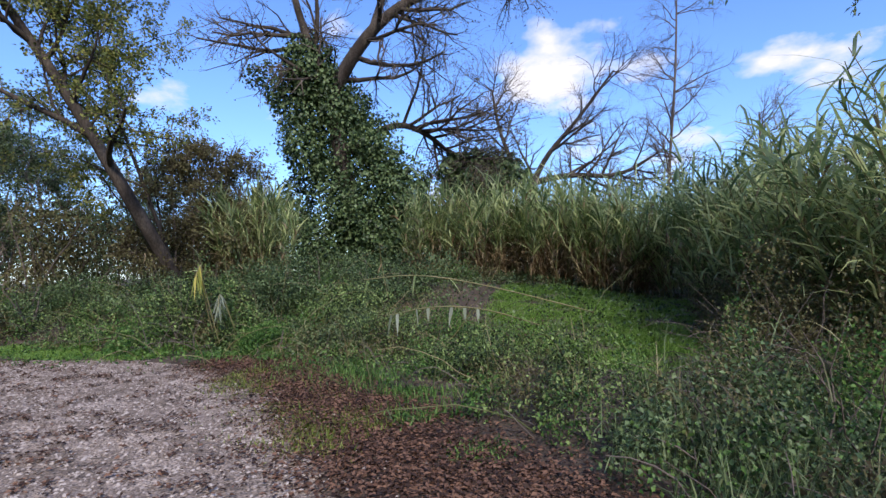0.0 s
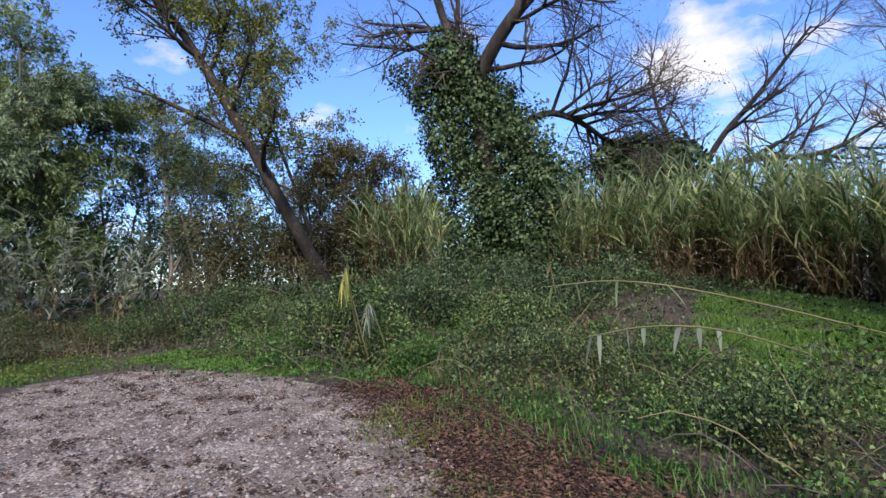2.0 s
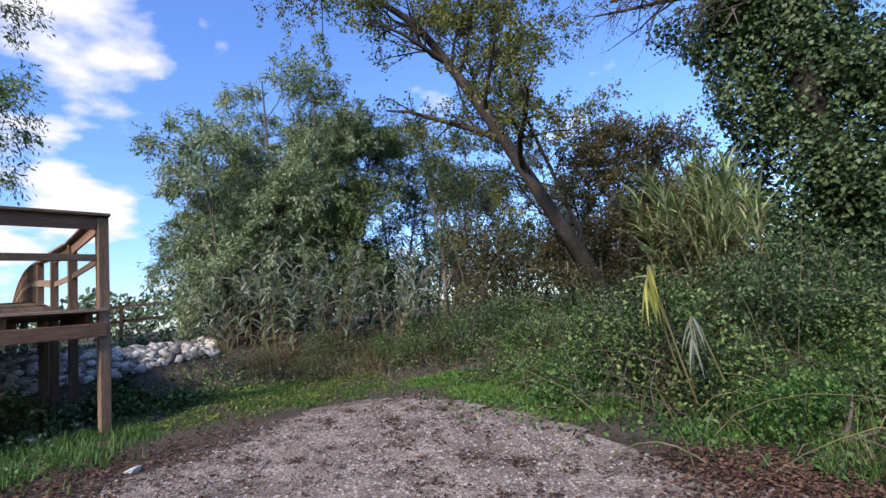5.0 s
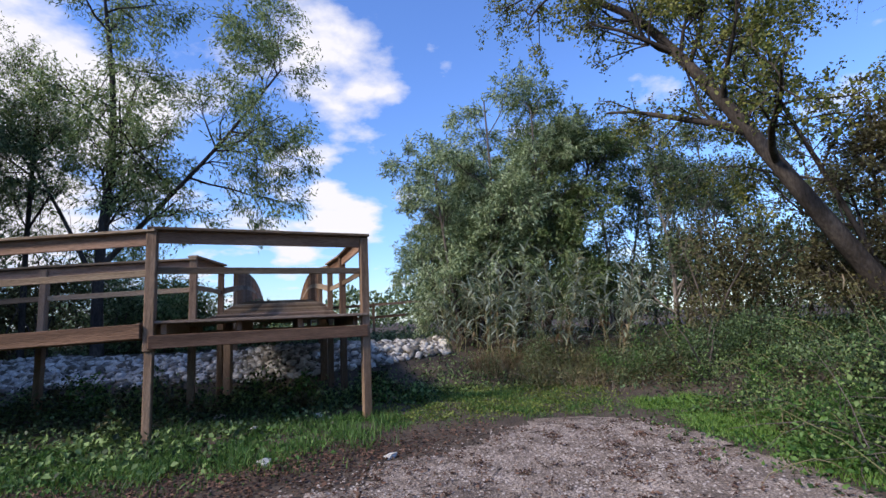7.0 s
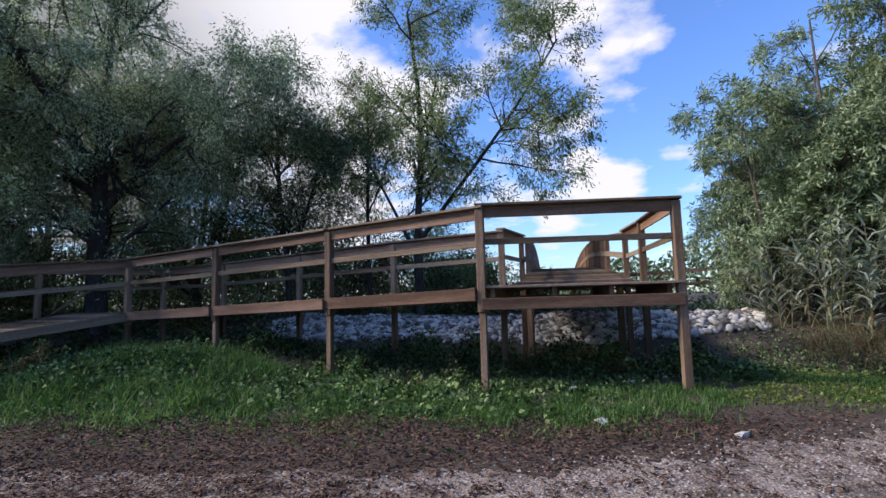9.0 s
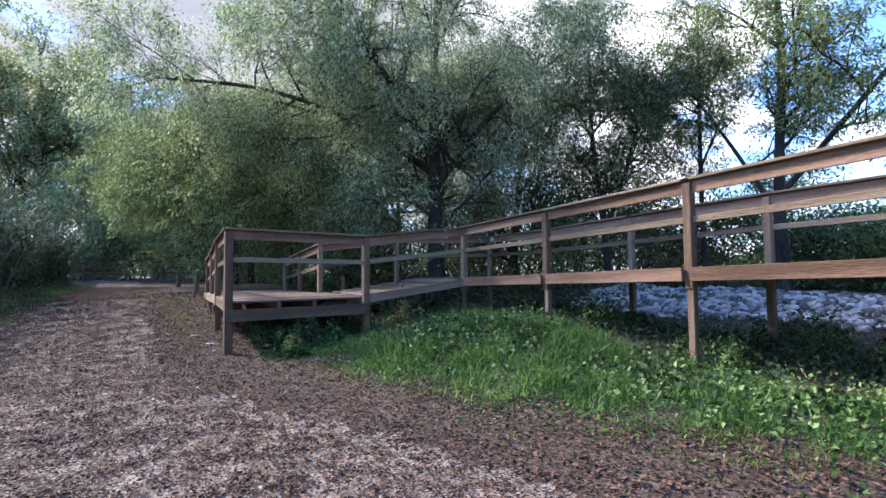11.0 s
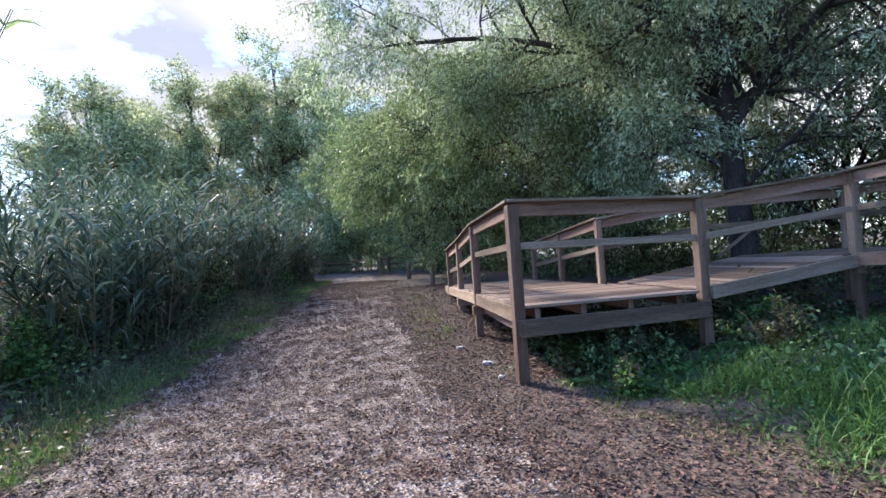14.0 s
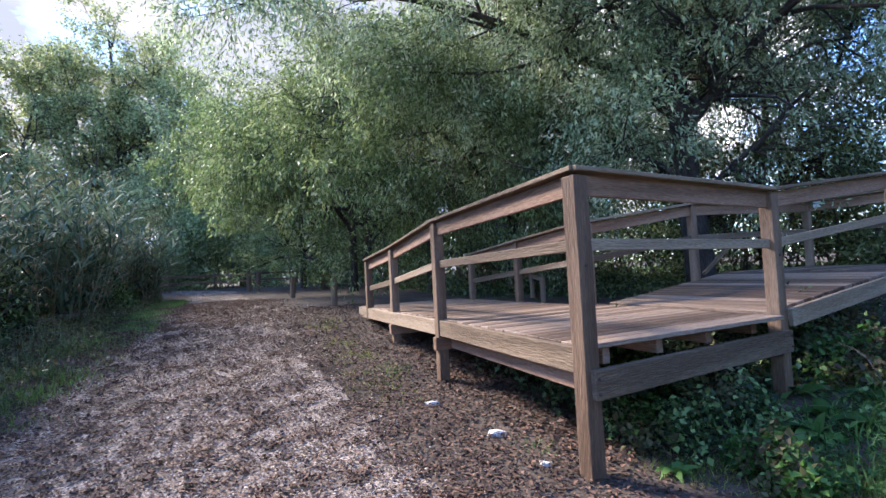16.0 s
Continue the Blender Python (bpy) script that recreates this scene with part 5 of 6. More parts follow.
for i, x in enumerate(np.arange(-3.5, -24, -1.5)):
    k += 1
    thicket(k, float(x), -5.75 + 0.2 * math.sin(2.1 * i) - (0.45 if x > -9.5 else 0) + hedge_shift(x) - (0.25 if x > -9 else 0.5), 1.1, 0.6, 0.75 + 0.25 * math.sin(1.3 * i), 6500, 0.06, M_BRAMBLE if i % 3 else M_BROWNLEAF, dict(label="dark bramble skirt below the cane hedge", category="bramble", group="hedge brambles"))
for x, y, rx, h in ((-7.4, 3.0, 0.5, 0.35), (-8.2, 1.8, 0.6, 0.3), (-7.9, 0.9, 0.4, 0.22), (-2.6, 5.4, 0.5, 0.35), (-0.4, 5.7, 0.5, 0.3), (-6.4, 5.6, 0.5, 0.45), (1.3, 6.8, 0.5, 0.25), (-4.4, 5.4, 0.5, 0.4)):
    k += 1
    thicket(k, x, y, rx, rx * 0.8, h, 2200, 0.055, M_BRAMBLE, dict(label="leafy weeds in the shade of the walkway", category="weeds", group="weeds", name="weed_patch"), stems=16)

# rounded mounds that stand out of the bramble carpet
for i, (x, y, r, h, n, size, mat) in enumerate(((7.55, 2.55, 0.75, 0.85, 7000, 0.045, M_BRAMBLE), (7.15, 3.35, 0.5, 0.5, 3500, 0.04, M_GRASS), (6.95, 0.95, 0.45, 0.4, 3500, 0.038, M_GRASS),
                                                (8.3, 7.5, 1.1, 1.0, 7500, 0.05, M_IVY), (9.5, 2.3, 1.0, 0.9, 8000, 0.055, M_IVY), (8.7, 0.3, 0.7, 0.6, 5500, 0.045, M_BRAMBLE), (10.3, 0.2, 1.0, 0.8, 7000, 0.055, M_IVY),
                                                (9.2, 4.6, 0.9, 0.8, 6000, 0.05, M_IVY), (7.2, -0.9, 0.5, 0.42, 4500, 0.036, M_BRAMBLE), (5.9, -2.5, 0.5, 0.42, 4500, 0.034, M_BRAMBLE), (11.6, 2.6, 1.0, 0.9, 6000, 0.06, M_IVY))):
    shrub(1100 + i, x, y, r, h, n, size, mat, dict(label="dense rounded mound of bramble and weeds", category="shrub", group="bramble mounds"))


def dock(x, y, s, seed):
    """A rosette of broad leaves."""
    r3 = np.random.default_rng(seed)
    c = empty("dock_plant", x, y, float(gz(x, y)), label="broad-leaved weed with large bright green leaves", category="weeds", group="broad-leaved weeds")
    n = 8
    a = np.arange(n) * 2.4
    D = np.stack([np.cos(a), np.sin(a), r3.uniform(0.4, 1.2, n)], 1)
    put("leaves", blades_mesh("leaves", np.zeros((n, 3)), D, s * r3.uniform(0.7, 1.2, n), s * 0.42, r3.uniform(0.3, 0.6, n), r3, 4), M_GRASS, c)


for i, (x, y, s) in enumerate(((-7.5, 2.3, 0.3), (-7.3, 2.7, 0.34), (-7.2, 3.5, 0.3), (-5.0, 4.7, 0.3), (-4.9, 4.9, 0.25), (-7.6, 1.7, 0.25))):
    dock(x, y, s, 400 + i)

grass("tall_grass", 500, [(-7.6, 3.2), (-7.2, 1.7), (-5.5, 1.3), (-3.4, 2.0), (-1.6, 3.0), (-0.8, 4.4), (-2.4, 5.0), (-7.6, 5.0)], 30000, 0.28, 0.013, M_GRASS, "lush green grass on the bank below the ramp", tilt=0.8, bend=0.6)
grass("tall_grass", 501, [(-1.2, 3.2), (0.6, 3.3), (2.4, 4.2), (3.0, 5.6), (2.6, 6.3), (-1.0, 5.4)], 11000, 0.18, 0.011, M_GRASS, "short green grass below the landing")
grass("short_grass", 502, [(2.6, 5.2), (4.3, 5.6), (5.6, 5.8), (6.2, 6.6), (5.6, 8.6), (2.6, 8.8), (2.2, 6.8)], 22000, 0.09, 0.008, M_GRASS, "short grass beside the clearing")
grass("bright_grass", 503, [(6.2, 5.3), (6.5, 3.6), (6.4, 2.4), (6.9, 2.3), (7.0, 4.0), (7.4, 5.8), (6.8, 6.6)], 15000, 0.10, 0.009, M_LAWN, "bright green grass at the edge of the gravel")
grass("bright_grass", 504, [(6.5, -3.2), (7.8, -2.4), (9.8, -1.8), (12.6, -1.8), (12.6, -4.0), (10.8, -5.3), (8.2, -5.1), (6.2, -4.4)], 80000, 0.13, 0.010, M_LAWN, "bright green sunlit grass among brambles")
grass("weeds", 505, [(6.5, 1.0), (6.9, 1.6), (7.4, -0.4), (6.2, -1.8), (5.2, -2.8), (4.5, -3.0), (5.2, -1.8), (6.2, -0.4)], 5000, 0.15, 0.010, M_GRASS, "scattered weeds at the edge of the brambles", ragged=0.4)
grass("mossy_weeds", 506, [(5.7, 0.3), (5.9, 0.1), (4.65, -1.4), (3.9, -2.2), (3.6, -2.1), (4.4, -1.2)], 9000, 0.075, 0.012, M_MOSS, "low yellow-green weeds along the gravel edge", ragged=0.25)
grass("verge_grass", 507, [(-3, -4.3), (-9, -4.35), (-11, -4.1), (-13, -3.65), (-16, -3.4), (-22, -3.3), (-22, -4.2), (-15, -4.4), (-11, -5.0), (-9, -5.5), (-3, -5.8)], 30000, 0.13, 0.010, M_OLIVEGREEN, "dull green grass verge below the hedge", ragged=0.15)
grass("weeds", 508, [(-8.0, 0.6), (-7.0, 0.5), (-5.2, 1.3), (-5.6, 1.8), (-7.3, 1.8)], 5500, 0.07, 0.010, M_MOSS, "low weeds at the foot of the bank", ragged=0.35)
grass("weeds", 509, [(-9.4, -0.5), (-10.6, -0.3), (-13.5, -0.5), (-15.5, -0.5), (-13, -0.9), (-10, -0.8)], 1300, 0.10, 0.010, M_MOSS, "sparse weeds in the leaf litter", ragged=0.4)
grass("tall_grass", 510, [(-3, -5), (-10, -5), (-14, -4.3), (-24, -4.0), (-24, -5), (-14, -5.3), (-3, -6)], 6000, 0.4, 0.012, M_OLIVEGREEN, "rank grass under the hedge")
grass("dry_grass", 511, [(4.3, 9.4), (5.4, 9.2), (5.6, 10.0), (4.4, 10.2)], 2500, 0.55, 0.010, M_REED_DRY, "tuft of dry straw-coloured grass", bend=0.8)
grass("dry_grass", 512, [(6.6, 0.6), (8.2, 1.2), (9.6, -0.6), (7.6, -2.0), (6.4, -1.2)], 2600, 0.3, 0.007, M_REED_DRY, "wisps of dry grass in the brambles", ragged=0.5, bend=0.6)
grass("dry_grass", 513, [(5.6, 8.0), (7.6, 7.2), (8.4, 8.4), (6.0, 9.4)], 2600, 0.4, 0.007, M_REED_DRY, "dry grass before the willows", ragged=0.4, bend=0.5)
grass("far_meadow", 514, [(-16, 3.0), (-22, 3.0), (-26, 10), (-12, 12), (-11, 9)], 9000, 0.16, 0.02, M_GRASS, "thin grass beneath the trees")

# ---- litter ----


def litter(name, seed, poly, n, size, label, ragged=0.35, mat=M_DEAD, lift=0.012, drifts=0):
    r4 = np.random.default_rng(seed)
    p = scatter(r4, poly, drifts * n if drifts else n, ragged)
    if drifts:
        w = speckle(p[:, 0], p[:, 1], 1, 0.22) + speckle(p[:, 0], p[:, 1], 2, 0.09) + 0.35 * speckle(p[:, 0], p[:, 1], 3, 0.9) + r4.normal(0, 0.6, len(p))
        p = p[np.argsort(-w)[:n]]
    P = onto(p, lift) + np.stack([np.zeros(n), np.zeros(n), r4.uniform(0, 0.02, n)], 1)
    a = r4.uniform(0, 2 * math.pi, n)
    D = np.stack([np.cos(a), np.sin(a), r4.normal(0, 0.2, n)], 1)
    N = unit(np.stack([r4.normal(0, 0.35, n), r4.normal(0, 0.35, n), np.ones(n)], 1))
    L = size * r4.uniform(0.5, 1.4, n)
    return tagged(put(name, leaves_mesh(name, P, D, N, L, L * r4.uniform(0.3, 0.7, n)), mat), label, "leaf litter", kind="stuff")


litter("fallen_leaves", 600, [(-6, -0.9), (-16, -1.1), (-16, 0.4), (-10, 0.5), (-7.5, 0.2), (-5, 1.6), (-3, 2.4), (0, 3.6), (2.5, 4.6), (4.2, 5.4), (2.2, 2.8), (-2, 0.6)], 44000, 0.040, "dark fallen leaves along the path's edge")
litter("fallen_leaves", 601, PATH_OUTLINE, 36000, 0.026, "dead leaves scattered over the gravel", 0.2, lift=0.02, drifts=3)
litter("fallen_leaves", 602, [(6.2, 1.5), (6.7, 0.6), (6.3, -0.3), (5.3, -1.4), (4.9, -2.1), (4.1, -2.8), (3.4, -3.7), (2.4, -3.9), (3.3, -2.1), (4.1, -1.4), (5.2, -0.4)], 40000, 0.032, "brown fallen leaves beside the gravel", 0.2)
litter("fallen_leaves", 603, [(0, -4.6), (-12, -4.3), (-20, -3.9), (-20, -1.2), (-9, -0.9), (-4, -0.2), (1.5, 2.2), (2.4, 0.6)], 95000, 0.036, "fine dead leaves on the path", 0.4, lift=0.022, drifts=3)


litter("fallen_leaves", 604, [(0, -4.4), (-12, -4.2), (-20, -3.9), (-20, -1.2), (-9, -0.9), (-4, -0.2), (0.5, 1.6), (1.4, 0.0)], 150000, 0.028, "small dark leaves thinly strewn on the path", 0.4, lift=0.024)
# leaf litter, spread here also to darken sunlit soil into the landing's shade
litter("fallen_leaves", 605, [(-7.6, 0.1), (-14, 0.3), (-14, 2.6), (-8.0, 2.8)], 12000, 0.055, "leaf litter laid dark under the low landing to deepen its shade", 0.2)
litter("fallen_leaves", 606, [(6, 2.4), (5.6, 0.4), (3.2, -2.2), (0.5, -3.5), (-1, 0), (2.4, 2.9), (4.6, 5), (6, 4.8)], 9000, 0.032, "dark drifts of dead leaves on the clearing", 0.2, lift=0.02, drifts=9)


def pebbles(name, seed, poly, n, size, label):
    r5 = np.random.default_rng(seed)
    p = onto(scatter(r5, poly, n, 0.3), 0.016)
    base = np.array([[1, 0, 0], [0, 1, 0], [-1, 0, 0], [0, -1, 0], [0, 0, 0.7]], float)
    s = size * r5.uniform(0.4, 1.5, (n, 1, 1)) * r5.uniform(0.6, 1.3, (n, 5, 1))
    a = r5.uniform(0, 6.28, n)
    ca, sa = np.cos(a)[:, None], np.sin(a)[:, None]
    b = np.stack([base[None, :, 0] * ca - base[None, :, 1] * sa, base[None, :, 0] * sa + base[None, :, 1] * ca, np.repeat(base[None, :, 2], n, 0)], -1)
    v = (p[:, None] + b * s).reshape(-1, 3)
    i = np.arange(n)[:, None] * 5
    f = np.concatenate([i + t for t in ([0, 1, 4], [1, 2, 4], [2, 3, 4], [3, 0, 4])], 1).reshape(-1, 3)
    return tagged(put(name, mesh_arrays(name, v, f), M_PEBBLE), label, "gravel", kind="stuff")


pebbles("gravel_stones", 700, [(6, 2.4), (5.6, 0.4), (3.2, -2.2), (0.5, -3.5), (-1, 0), (2.4, 2.9), (4.6, 5), (6, 4.8)], 26000, 0.011, "loose pale gravel on the clearing")
pebbles("gravel_stones", 701, [(1, -1), (0, -4), (-12, -4), (-20, -3.6), (-20, -1), (-9, -1), (-4, -0.2)], 26000, 0.011, "loose pale gravel on the path")

# ---- broken canes ----


def cane_stick(points, seed, mat, tags, leaves=6, length=0.35, width=0.05, droop=-0.6, first=0.55, spread=0.4):
    r6 = np.random.default_rng(seed)
    pts, rad = stem(points, 0.011, 0.006)
    o = np.array(points[0], float)
    c = empty("broken_cane", *o, **tags)
    put("stalk", tubes_mesh("stalk", [(pts - o, rad)], 6), M_STALK, c)
    f = np.linspace(first, 0.98, leaves) * (len(pts) - 1)
    q = pts[f.astype(int)] - o
    D = np.stack([r6.normal(0, spread, leaves), r6.normal(0, spread, leaves), np.full(leaves, droop)], 1)
    put("leaves", blades_mesh("leaves", q, D, length * r6.uniform(0.6, 1.2, leaves), width, 0.3, r6, 3), mat, c)
    return c


cane_stick([(7.6, -2.9, 0.3), (6.9, -2.3, 0.6), (6.6, -1.75, 0.66), (6.3, -1.3, 0.58)], 801, M_REED_PALE, dict(label="snapped cane with pale hanging leaves over brambles", category="cane"), 7, 0.27, 0.05, -1.2, 0.4, 0.18)
cane_stick([(8.2, -3.6, 0.4), (7.4, -2.4, 0.82), (6.9, -1.5, 1.05), (6.5, -0.9, 1.0)], 802, M_REED, dict(label="long bent cane lying across the brambles", category="cane"), 4, 0.3, 0.03)
cane_stick([(7.1, 1.8, 0.1), (6.85, 1.78, 0.8), (6.7, 1.76, 1.25), (6.66, 1.72, 1.3), (6.6, 1.74, 1.12)], 803, M_REED_YELLOW, dict(label="cane tip with bright yellow drooping leaves", category="cane"), 13, 0.4, 0.026, -1.0, 0.62, 0.3)
cane_stick([(7.15, 1.9, 0.1), (6.85, 1.84, 0.8), (6.66, 1.7, 1.42)], 805, M_REED, dict(label="upright cane tip with narrow straw-green leaves", category="cane"), 7, 0.3, 0.03, 0.2, 0.7, 0.35)
cane_stick([(7.2, 1.6, 0.3), (6.95, 1.6, 0.85), (6.83, 1.56, 0.85), (6.75, 1.5, 0.6)], 804, M_REED_PALE, dict(label="drooping cane tip with soft pale green leaves", category="cane"), 22, 0.3, 0.022, -0.9, 0.5, 0.45)
for i, (x, y) in enumerate(((9.2, 5.2), (10.2, 2.6), (9.0, -0.2))):
    z = float(gz(x, y))
    cane_stick([(x, y, z), (x + 0.1, y + 0.2, z + 0.9), (x - 0.2, y + 0.1, z + 1.3)], 810 + i, M_REED_DRY, dict(label="thin dry cane standing in brambles", category="cane", group="dry canes"), 4, 0.25, 0.025)

# leafy clumps and broad weeds round the low landing
for i, (x, y, rx, h, mat) in enumerate(((*(-7.06, 1.12), 0.34, 0.26, M_GRASS), (*(-7.90, 1.34), 0.4, 0.32, M_BRAMBLE), (*(-8.76, 4.61), 0.4, 0.34, M_GRASS))):
    thicket(1010 + i, x, y, rx, rx * 0.8, h, 2600, 0.05, mat, dict(label="clump of fresh green leafy weeds beside the landing", category="weeds", group="weeds", name="weed_patch"), stems=14)
dock(*(-7.94, 2.70), 0.36, 440)
dock(*(-7.93, 3.26), 0.4, 441)
for i, (x, y) in enumerate(((-8.29, 0.13), (-10.89, -0.27))):
    grass("weeds", 560 + i, [(x - 0.15, y - 0.15), (x + 0.15, y - 0.15), (x + 0.15, y + 0.15), (x - 0.15, y + 0.15)], 90, 0.13, 0.010, M_GRASS, "small green tuft in the leaf litter", ragged=0.08, tilt=0.9, bend=0.6)

# undergrowth between the brambles and the trees
def ground_cover(seed, poly, n, size, mat, label, high=0.3):
    r7 = np.random.default_rng(seed)
    p = scatter(r7, poly, n, 0.5)
    P = onto(p) + np.stack([np.zeros(n), np.zeros(n), high * r7.random(n) * (0.6 + 0.5 * wave(p[:, 0], p[:, 1]))], 1)
    D = unit(r7.normal(0, 0.8, (n, 3)))
    N = unit(r7.normal(0, 0.5, (n, 3)) + np.array([0, 0, 1.0]))
    L = size * r7.uniform(0.6, 1.3, n)
    return tagged(put("undergrowth", leaves_mesh("undergrowth", P, D, N, L, L * 0.7), mat), label, "undergrowth", kind="stuff")


ground_cover(901, [(7, -6), (7.4, 1), (7.2, 7), (5, 9.5), (8, 13), (20, 16), (26, 0), (20, -10), (9, -9)], 50000, 0.06, M_IVY, "low dark ivy cover under trees and canes", 0.22)
ground_cover(902, [(-30, 3), (-16, 3.5), (-11, 8), (-9, 9), (-9, 14), (4, 13.5), (4, 18), (-20, 18), (-34, 8)], 36000, 0.11, M_OLIVEGREEN, "low leafy cover beneath the willows", 0.35)
ground_cover(903, [(-2, -5.2), (-26, -5.2), (-34, -9), (-26, -12), (2, -10), (3, -6)], 26000, 0.10, M_BRAMBLE, "low leafy cover behind the hedge", 0.4)
ground_cover(904, [(-7.4, 1.2), (-7.8, 4.8), (-1, 5), (1.5, 5.2), (2.4, 4.4), (0, 3.4), (-3, 2.2), (-5.5, 1.2)], 12000, 0.045, M_GRASS, "clover and weeds among the grass", 0.14)
ground_cover(905, [(6.3, 5.6), (6.6, 2.0), (7.2, 1.0), (6.6, -1.2), (5.6, -2.4), (6.2, -2.4), (7.8, -0.5), (7.4, 6.0)], 7000, 0.045, M_GRASS, "clover and weeds at the gravel's edge", 0.12)
ground_cover(906, [(2.8, 5.4), (5.4, 5.8), (6.4, 7.4), (5.6, 8.8), (2.6, 8.6)], 7000, 0.04, M_MOSS, "low weeds in the short grass", 0.07)

r8 = np.random.default_rng(950)
n = 60000
az, dist, lump = r8.uniform(0, 2 * math.pi, n), r8.uniform(58, 85, n), r8.random(n)
opening = np.exp(-((np.arctan2(np.sin(az - 1.84), np.cos(az - 1.84))) / 0.3) ** 2)
top = (6.5 + 1.8 * np.sin(9 * az) + 1.3 * np.sin(23 * az + 1) + np.sin(51 * az)) * (1 - 0.72 * opening)
P = np.stack([dist * np.cos(az) - 2, dist * np.sin(az), top * lump ** 0.8 + 0.6], 1)
far_woods = put("far_woods", leaves_mesh("far_woods", P, r8.normal(0, 1, (n, 3)), r8.normal(0, 1, (n, 3)), r8.uniform(0.35, 0.9, n), r8.uniform(0.25, 0.6, n)), M_OLIVEGREEN)
tagged(far_woods, "distant dull green woods along the horizon", "woods", kind="stuff")
ground_cover(907, [(-9, 6.2), (-1, 7.4), (2.4, 7.2), (5.6, 9.2), (4.6, 11), (2.5, 9.2), (-9, 8.9)], 12000, 0.06, M_BRAMBLE, "weeds below the walkway and before the stones", 0.18)
ground_cover(908, [(6.6, -1.2), (8.8, 1.6), (9.6, 4.0), (12, 3), (12, 0), (9, -1.2), (7.6, -2.2)], 3500, 0.045, M_BROWNLEAF, "dry brown leaves caught in the brambles", 0.4)
ground_cover(909, [(5.6, 7.6), (8.6, 7.4), (9.5, 9.0), (5, 10)], 6000, 0.06, M_BROWNLEAF, "brownish weeds before the willows", 0.45)
grass("tall_grass", 520, [(6.9, 1.2), (7.0, 3.4), (8.4, 5.4), (10, 4), (9.4, 0.2), (7.4, -0.8)], 3500, 0.32, 0.012, M_GRASS, "tufts of green grass through the brambles", ragged=0.5, bend=0.5)
grass("tall_grass", 521, [(2.6, -4.6), (4.2, -3.9), (5.6, -4.4), (6.2, -5.4), (3, -5.8)], 6000, 0.4, 0.010, M_OLIVEGREEN, "dark rank grass beside the clearing", ragged=0.4, bend=0.6)
grass("tall_grass", 522, [(5.2, 8.4), (8.6, 7.6), (9.6, 9.2), (5, 10)], 5000, 0.5, 0.009, M_OLIVEGREEN, "rank grass before the willows", ragged=0.4)
grass("tall_grass", 523, [(-8.2, 6.6), (1.6, 7.4), (4.4, 9.0), (2.0, 9.0), (-8.4, 8.6)], 7000, 0.22, 0.010, M_GRASS, "thin grass below the walkway", ragged=0.4)

# dry stems arching through the brambles
r9 = np.random.default_rng(960)
lines = []
for p in scatter(r9, [(6.6, 2.6), (7.6, 5.2), (10, 8.4), (13, 4), (13, 0), (9.4, -0.8), (7.4, -2.4), (5.2, -3.4), (5.0, -4.4), (4.2, -3.6), (6.2, -0.8)], 260, 0.5):
    q, _e = polyline(r9, (p[0], p[1], float(gz(*p))), (r9.normal(0, 0.7), r9.normal(0, 0.7), 1.0), r9.uniform(0.6, 1.7), 6, 0.14, -0.24)
    lines.append((q, np.linspace(0.006, 0.002, 7)))
tagged(put("dry_stems", tubes_mesh("dry_stems", lines), M_STALK), "thin dry stems arching through the brambles", "stems", kind="stuff")
lines = []
for p in scatter(r9, PATH_OUTLINE, 150, 0.2):
    a = r9.uniform(0, 6.28)
    q, _e = polyline(r9, (p[0], p[1], float(gz(*p)) + 0.022), (math.cos(a), math.sin(a), 0), r9.uniform(0.08, 0.4), 4, 0.16, 0)
    q[:, 2] = gz(q[:, 0], q[:, 1]) + 0.022
    lines.append((q, np.linspace(0.005, 0.002, 5)))
tagged(put("fallen_twigs", tubes_mesh("fallen_twigs", lines), M_TWIG), "small fallen twigs on the gravel", "twigs", kind="stuff")
ground_cover(910, [(-7.4, 2.0), (-7.2, 3.6), (-5, 4.6), (-1.5, 4.8), (1.6, 5.2), (0.6, 4.2), (-3, 3.4)], 5000, 0.07, M_BRAMBLE, "broad weeds on the shaded bank", 0.32)
ground_cover(911, [(-3, -4.7), (-10, -4.7), (-14, -4.1), (-20, -3.9), (-20, -4.8), (-14, -5.0), (-3, -5.6)], 9000, 0.055, M_BROWNLEAF, "brownish weeds along the hedge foot", 0.35)
grass("tall_grass", 530, [(-7.2, 2.6), (-6.5, 1.9), (-4.4, 2.3), (-2.4, 3.4), (-2.4, 4.6), (-7.0, 4.7)], 9000, 0.40, 0.014, M_GRASS, "tall arching grass tufts on the bank", ragged=0.5, tilt=0.6, bend=0.7)
grass("weeds", 531, [(-7.6, 0.9), (-5.4, 1.0), (-2.6, 1.9), (0.6, 3.2), (2.6, 4.4), (1.6, 4.4), (-1.4, 3.1), (-4.6, 1.9), (-7.2, 1.6)], 5000, 0.09, 0.012, M_MOSS, "sparse yellow-green weeds at the litter's edge", ragged=0.35)
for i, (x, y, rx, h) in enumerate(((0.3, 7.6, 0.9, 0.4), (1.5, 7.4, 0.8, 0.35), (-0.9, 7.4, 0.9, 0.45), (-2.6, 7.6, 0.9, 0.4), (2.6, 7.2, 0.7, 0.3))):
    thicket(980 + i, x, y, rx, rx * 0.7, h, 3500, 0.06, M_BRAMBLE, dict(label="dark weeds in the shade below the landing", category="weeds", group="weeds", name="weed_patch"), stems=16)
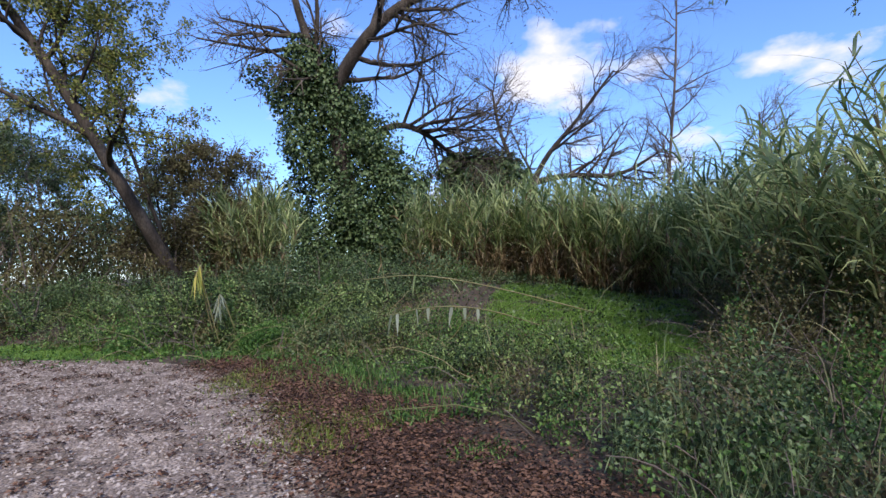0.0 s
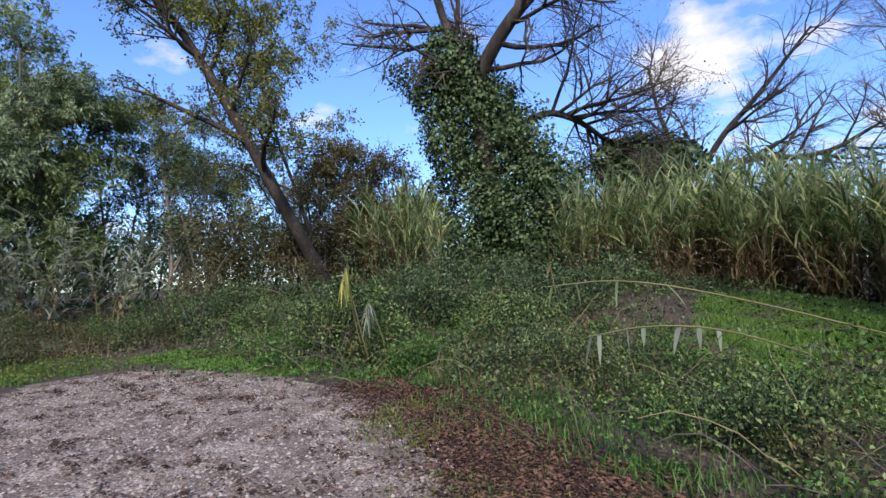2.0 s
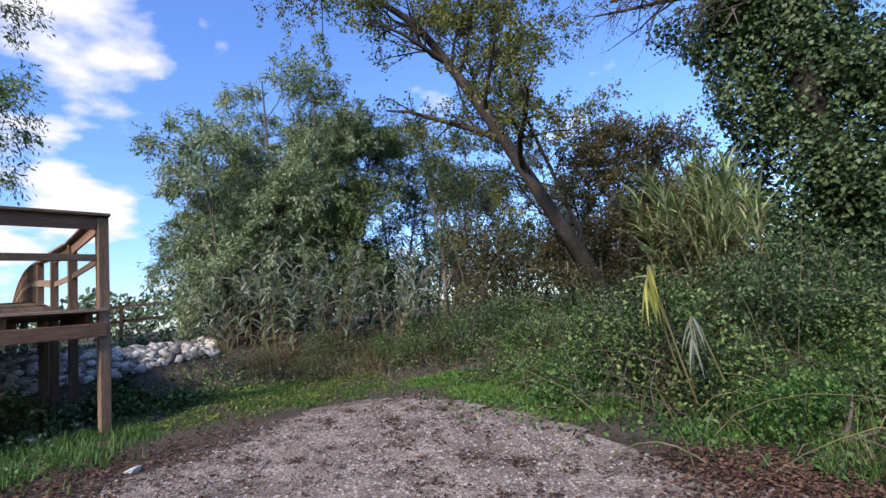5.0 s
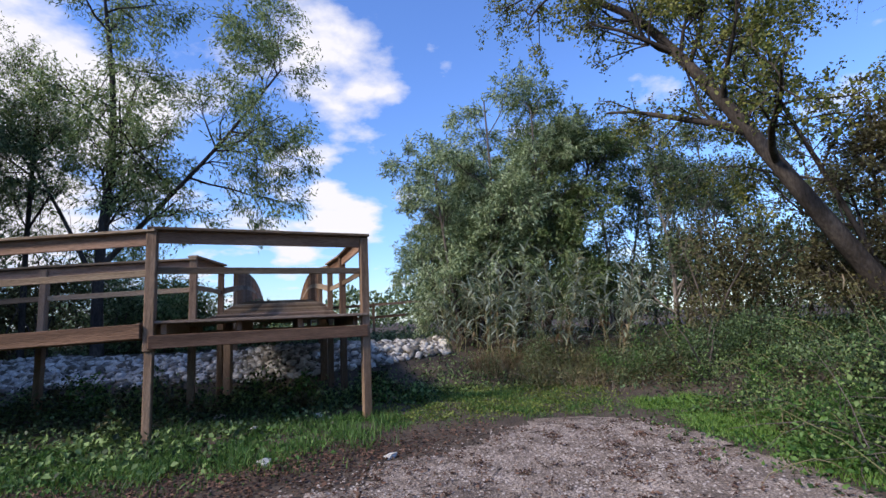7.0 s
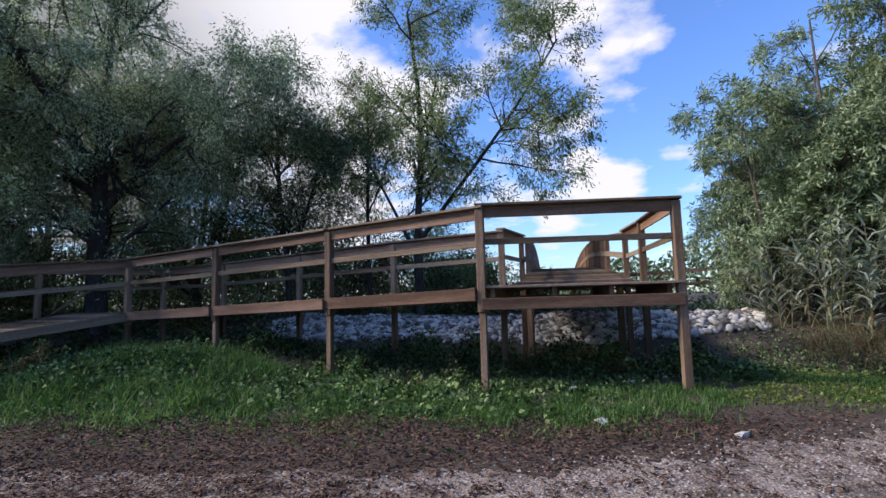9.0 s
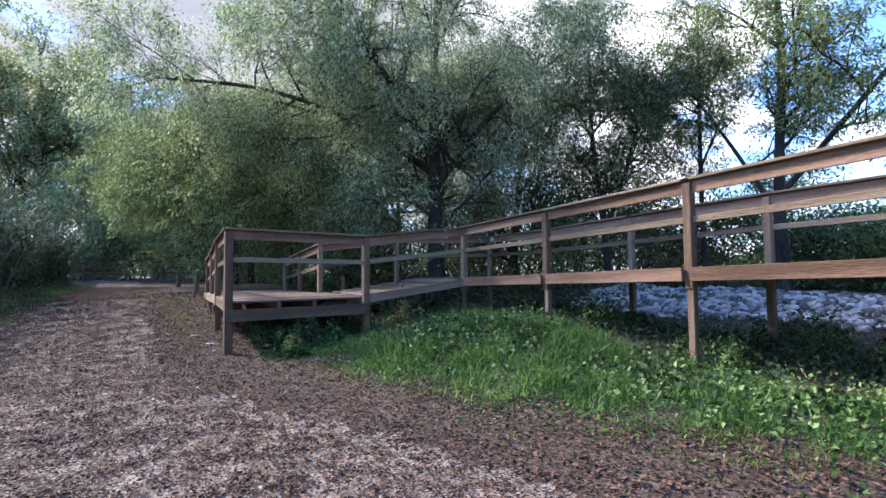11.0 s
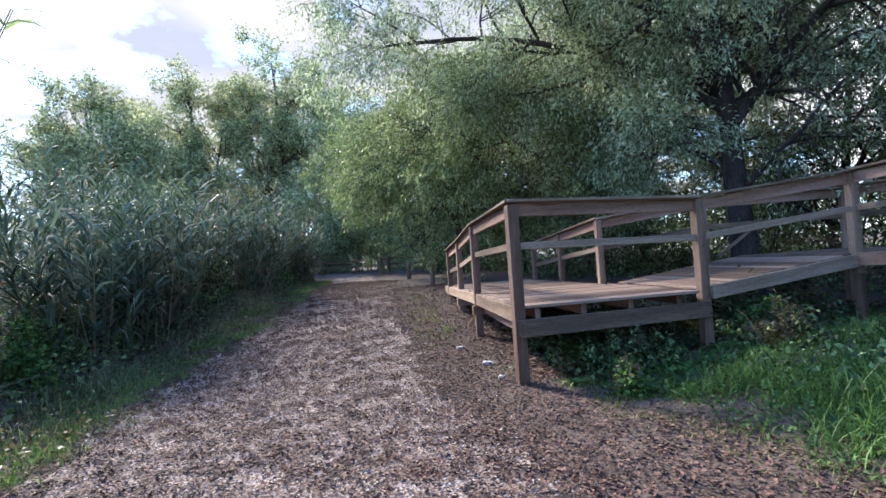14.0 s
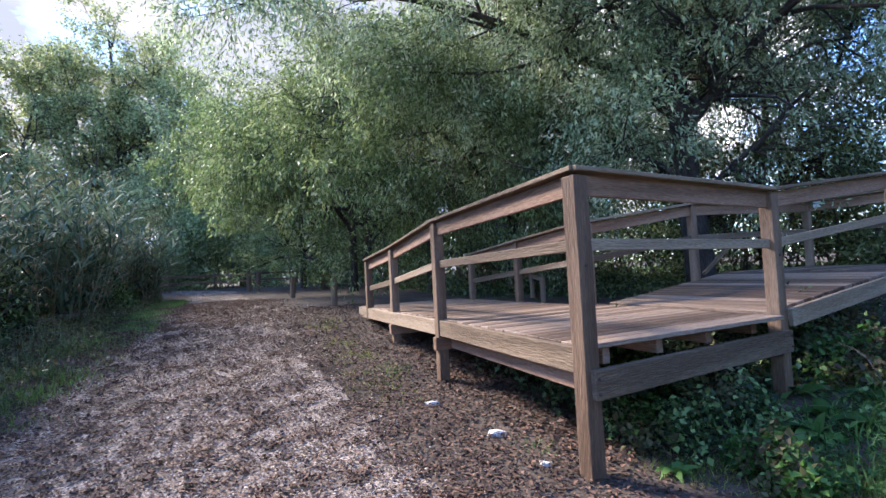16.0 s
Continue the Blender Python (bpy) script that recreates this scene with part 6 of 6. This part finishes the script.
for i, (x, y, s, n) in enumerate(((4.4, -2.3, 0.22, 500), (6.0, -1.0, 0.3, 900), (5.2, -2.0, 0.2, 600), (6.6, 0.5, 0.3, 1200), (6.7, 1.4, 0.3, 1500), (3.9, -2.9, 0.2, 500), (7.0, -1.9, 0.35, 900))):
    grass("weeds", 540 + i, [(x - s, y - s), (x + s, y - s), (x + s, y + s), (x - s, y + s)], n, 0.11, 0.014, M_GRASS, "tuft of fresh green weeds in leaf litter", ragged=0.2, tilt=0.8, bend=0.6)
for i, (x, y, s) in enumerate(((-7.2, 1.1, 0.3), (-7.35, 1.9, 0.36), (-7.15, 2.2, 0.3), (-7.5, 0.6, 0.2), (-3.4, 4.6, 0.28), (-0.9, 4.6, 0.28), (1.2, 5.4, 0.25))):
    dock(x, y, s, 420 + i)
# Dark leaves added as stand-in shade on ground the sun reaches under the ramps
ground_cover(920, [(-8.0, 2.6), (-8.1, 5.2), (-10.4, 6.8), (-10.6, 0.6), (-8.0, 0.6)], 9000, 0.07, M_IVY, "added dark leaf cover standing in for shade under the ramps", 0.45)
ground_cover(921, [(-8.0, 5.2), (-8.0, 7.2), (0.4, 7.4), (2.0, 7.6), (2.2, 6.2), (0.0, 5.2)], 9000, 0.06, M_IVY, "added dark leaf cover standing in for shade below the walkway", 0.3)
# further dark clumps added to deepen the shade below the turning ramp
for i, (x, y, rx, h) in enumerate(((-8.5, 3.4, 0.7, 0.55), (-8.6, 4.3, 0.7, 0.6), (-9.3, 2.4, 0.8, 0.5), (-8.9, 1.3, 0.7, 0.4), (-7.6, 3.3, 0.4, 0.5))):
    thicket(990 + i, x, y, rx, rx * 0.8, h, 3000, 0.06, M_IVY if i < 4 else M_BRAMBLE, dict(label="added dark leaf clumps standing in for shade beneath the ramp", category="weeds", group="weeds", name="weed_patch"), stems=14)
grass("verge_grass", 550, [(-3, -4.2), (-9, -4.3), (-11, -4.05), (-13, -3.6), (-16, -3.35), (-22, -3.2), (-22, -4.0), (-15, -4.2), (-11, -4.8), (-9, -5.2), (-3, -5.5)], 30000, 0.12, 0.010, M_LAWN, "bright green grass tufts along the verge", ragged=0.2)
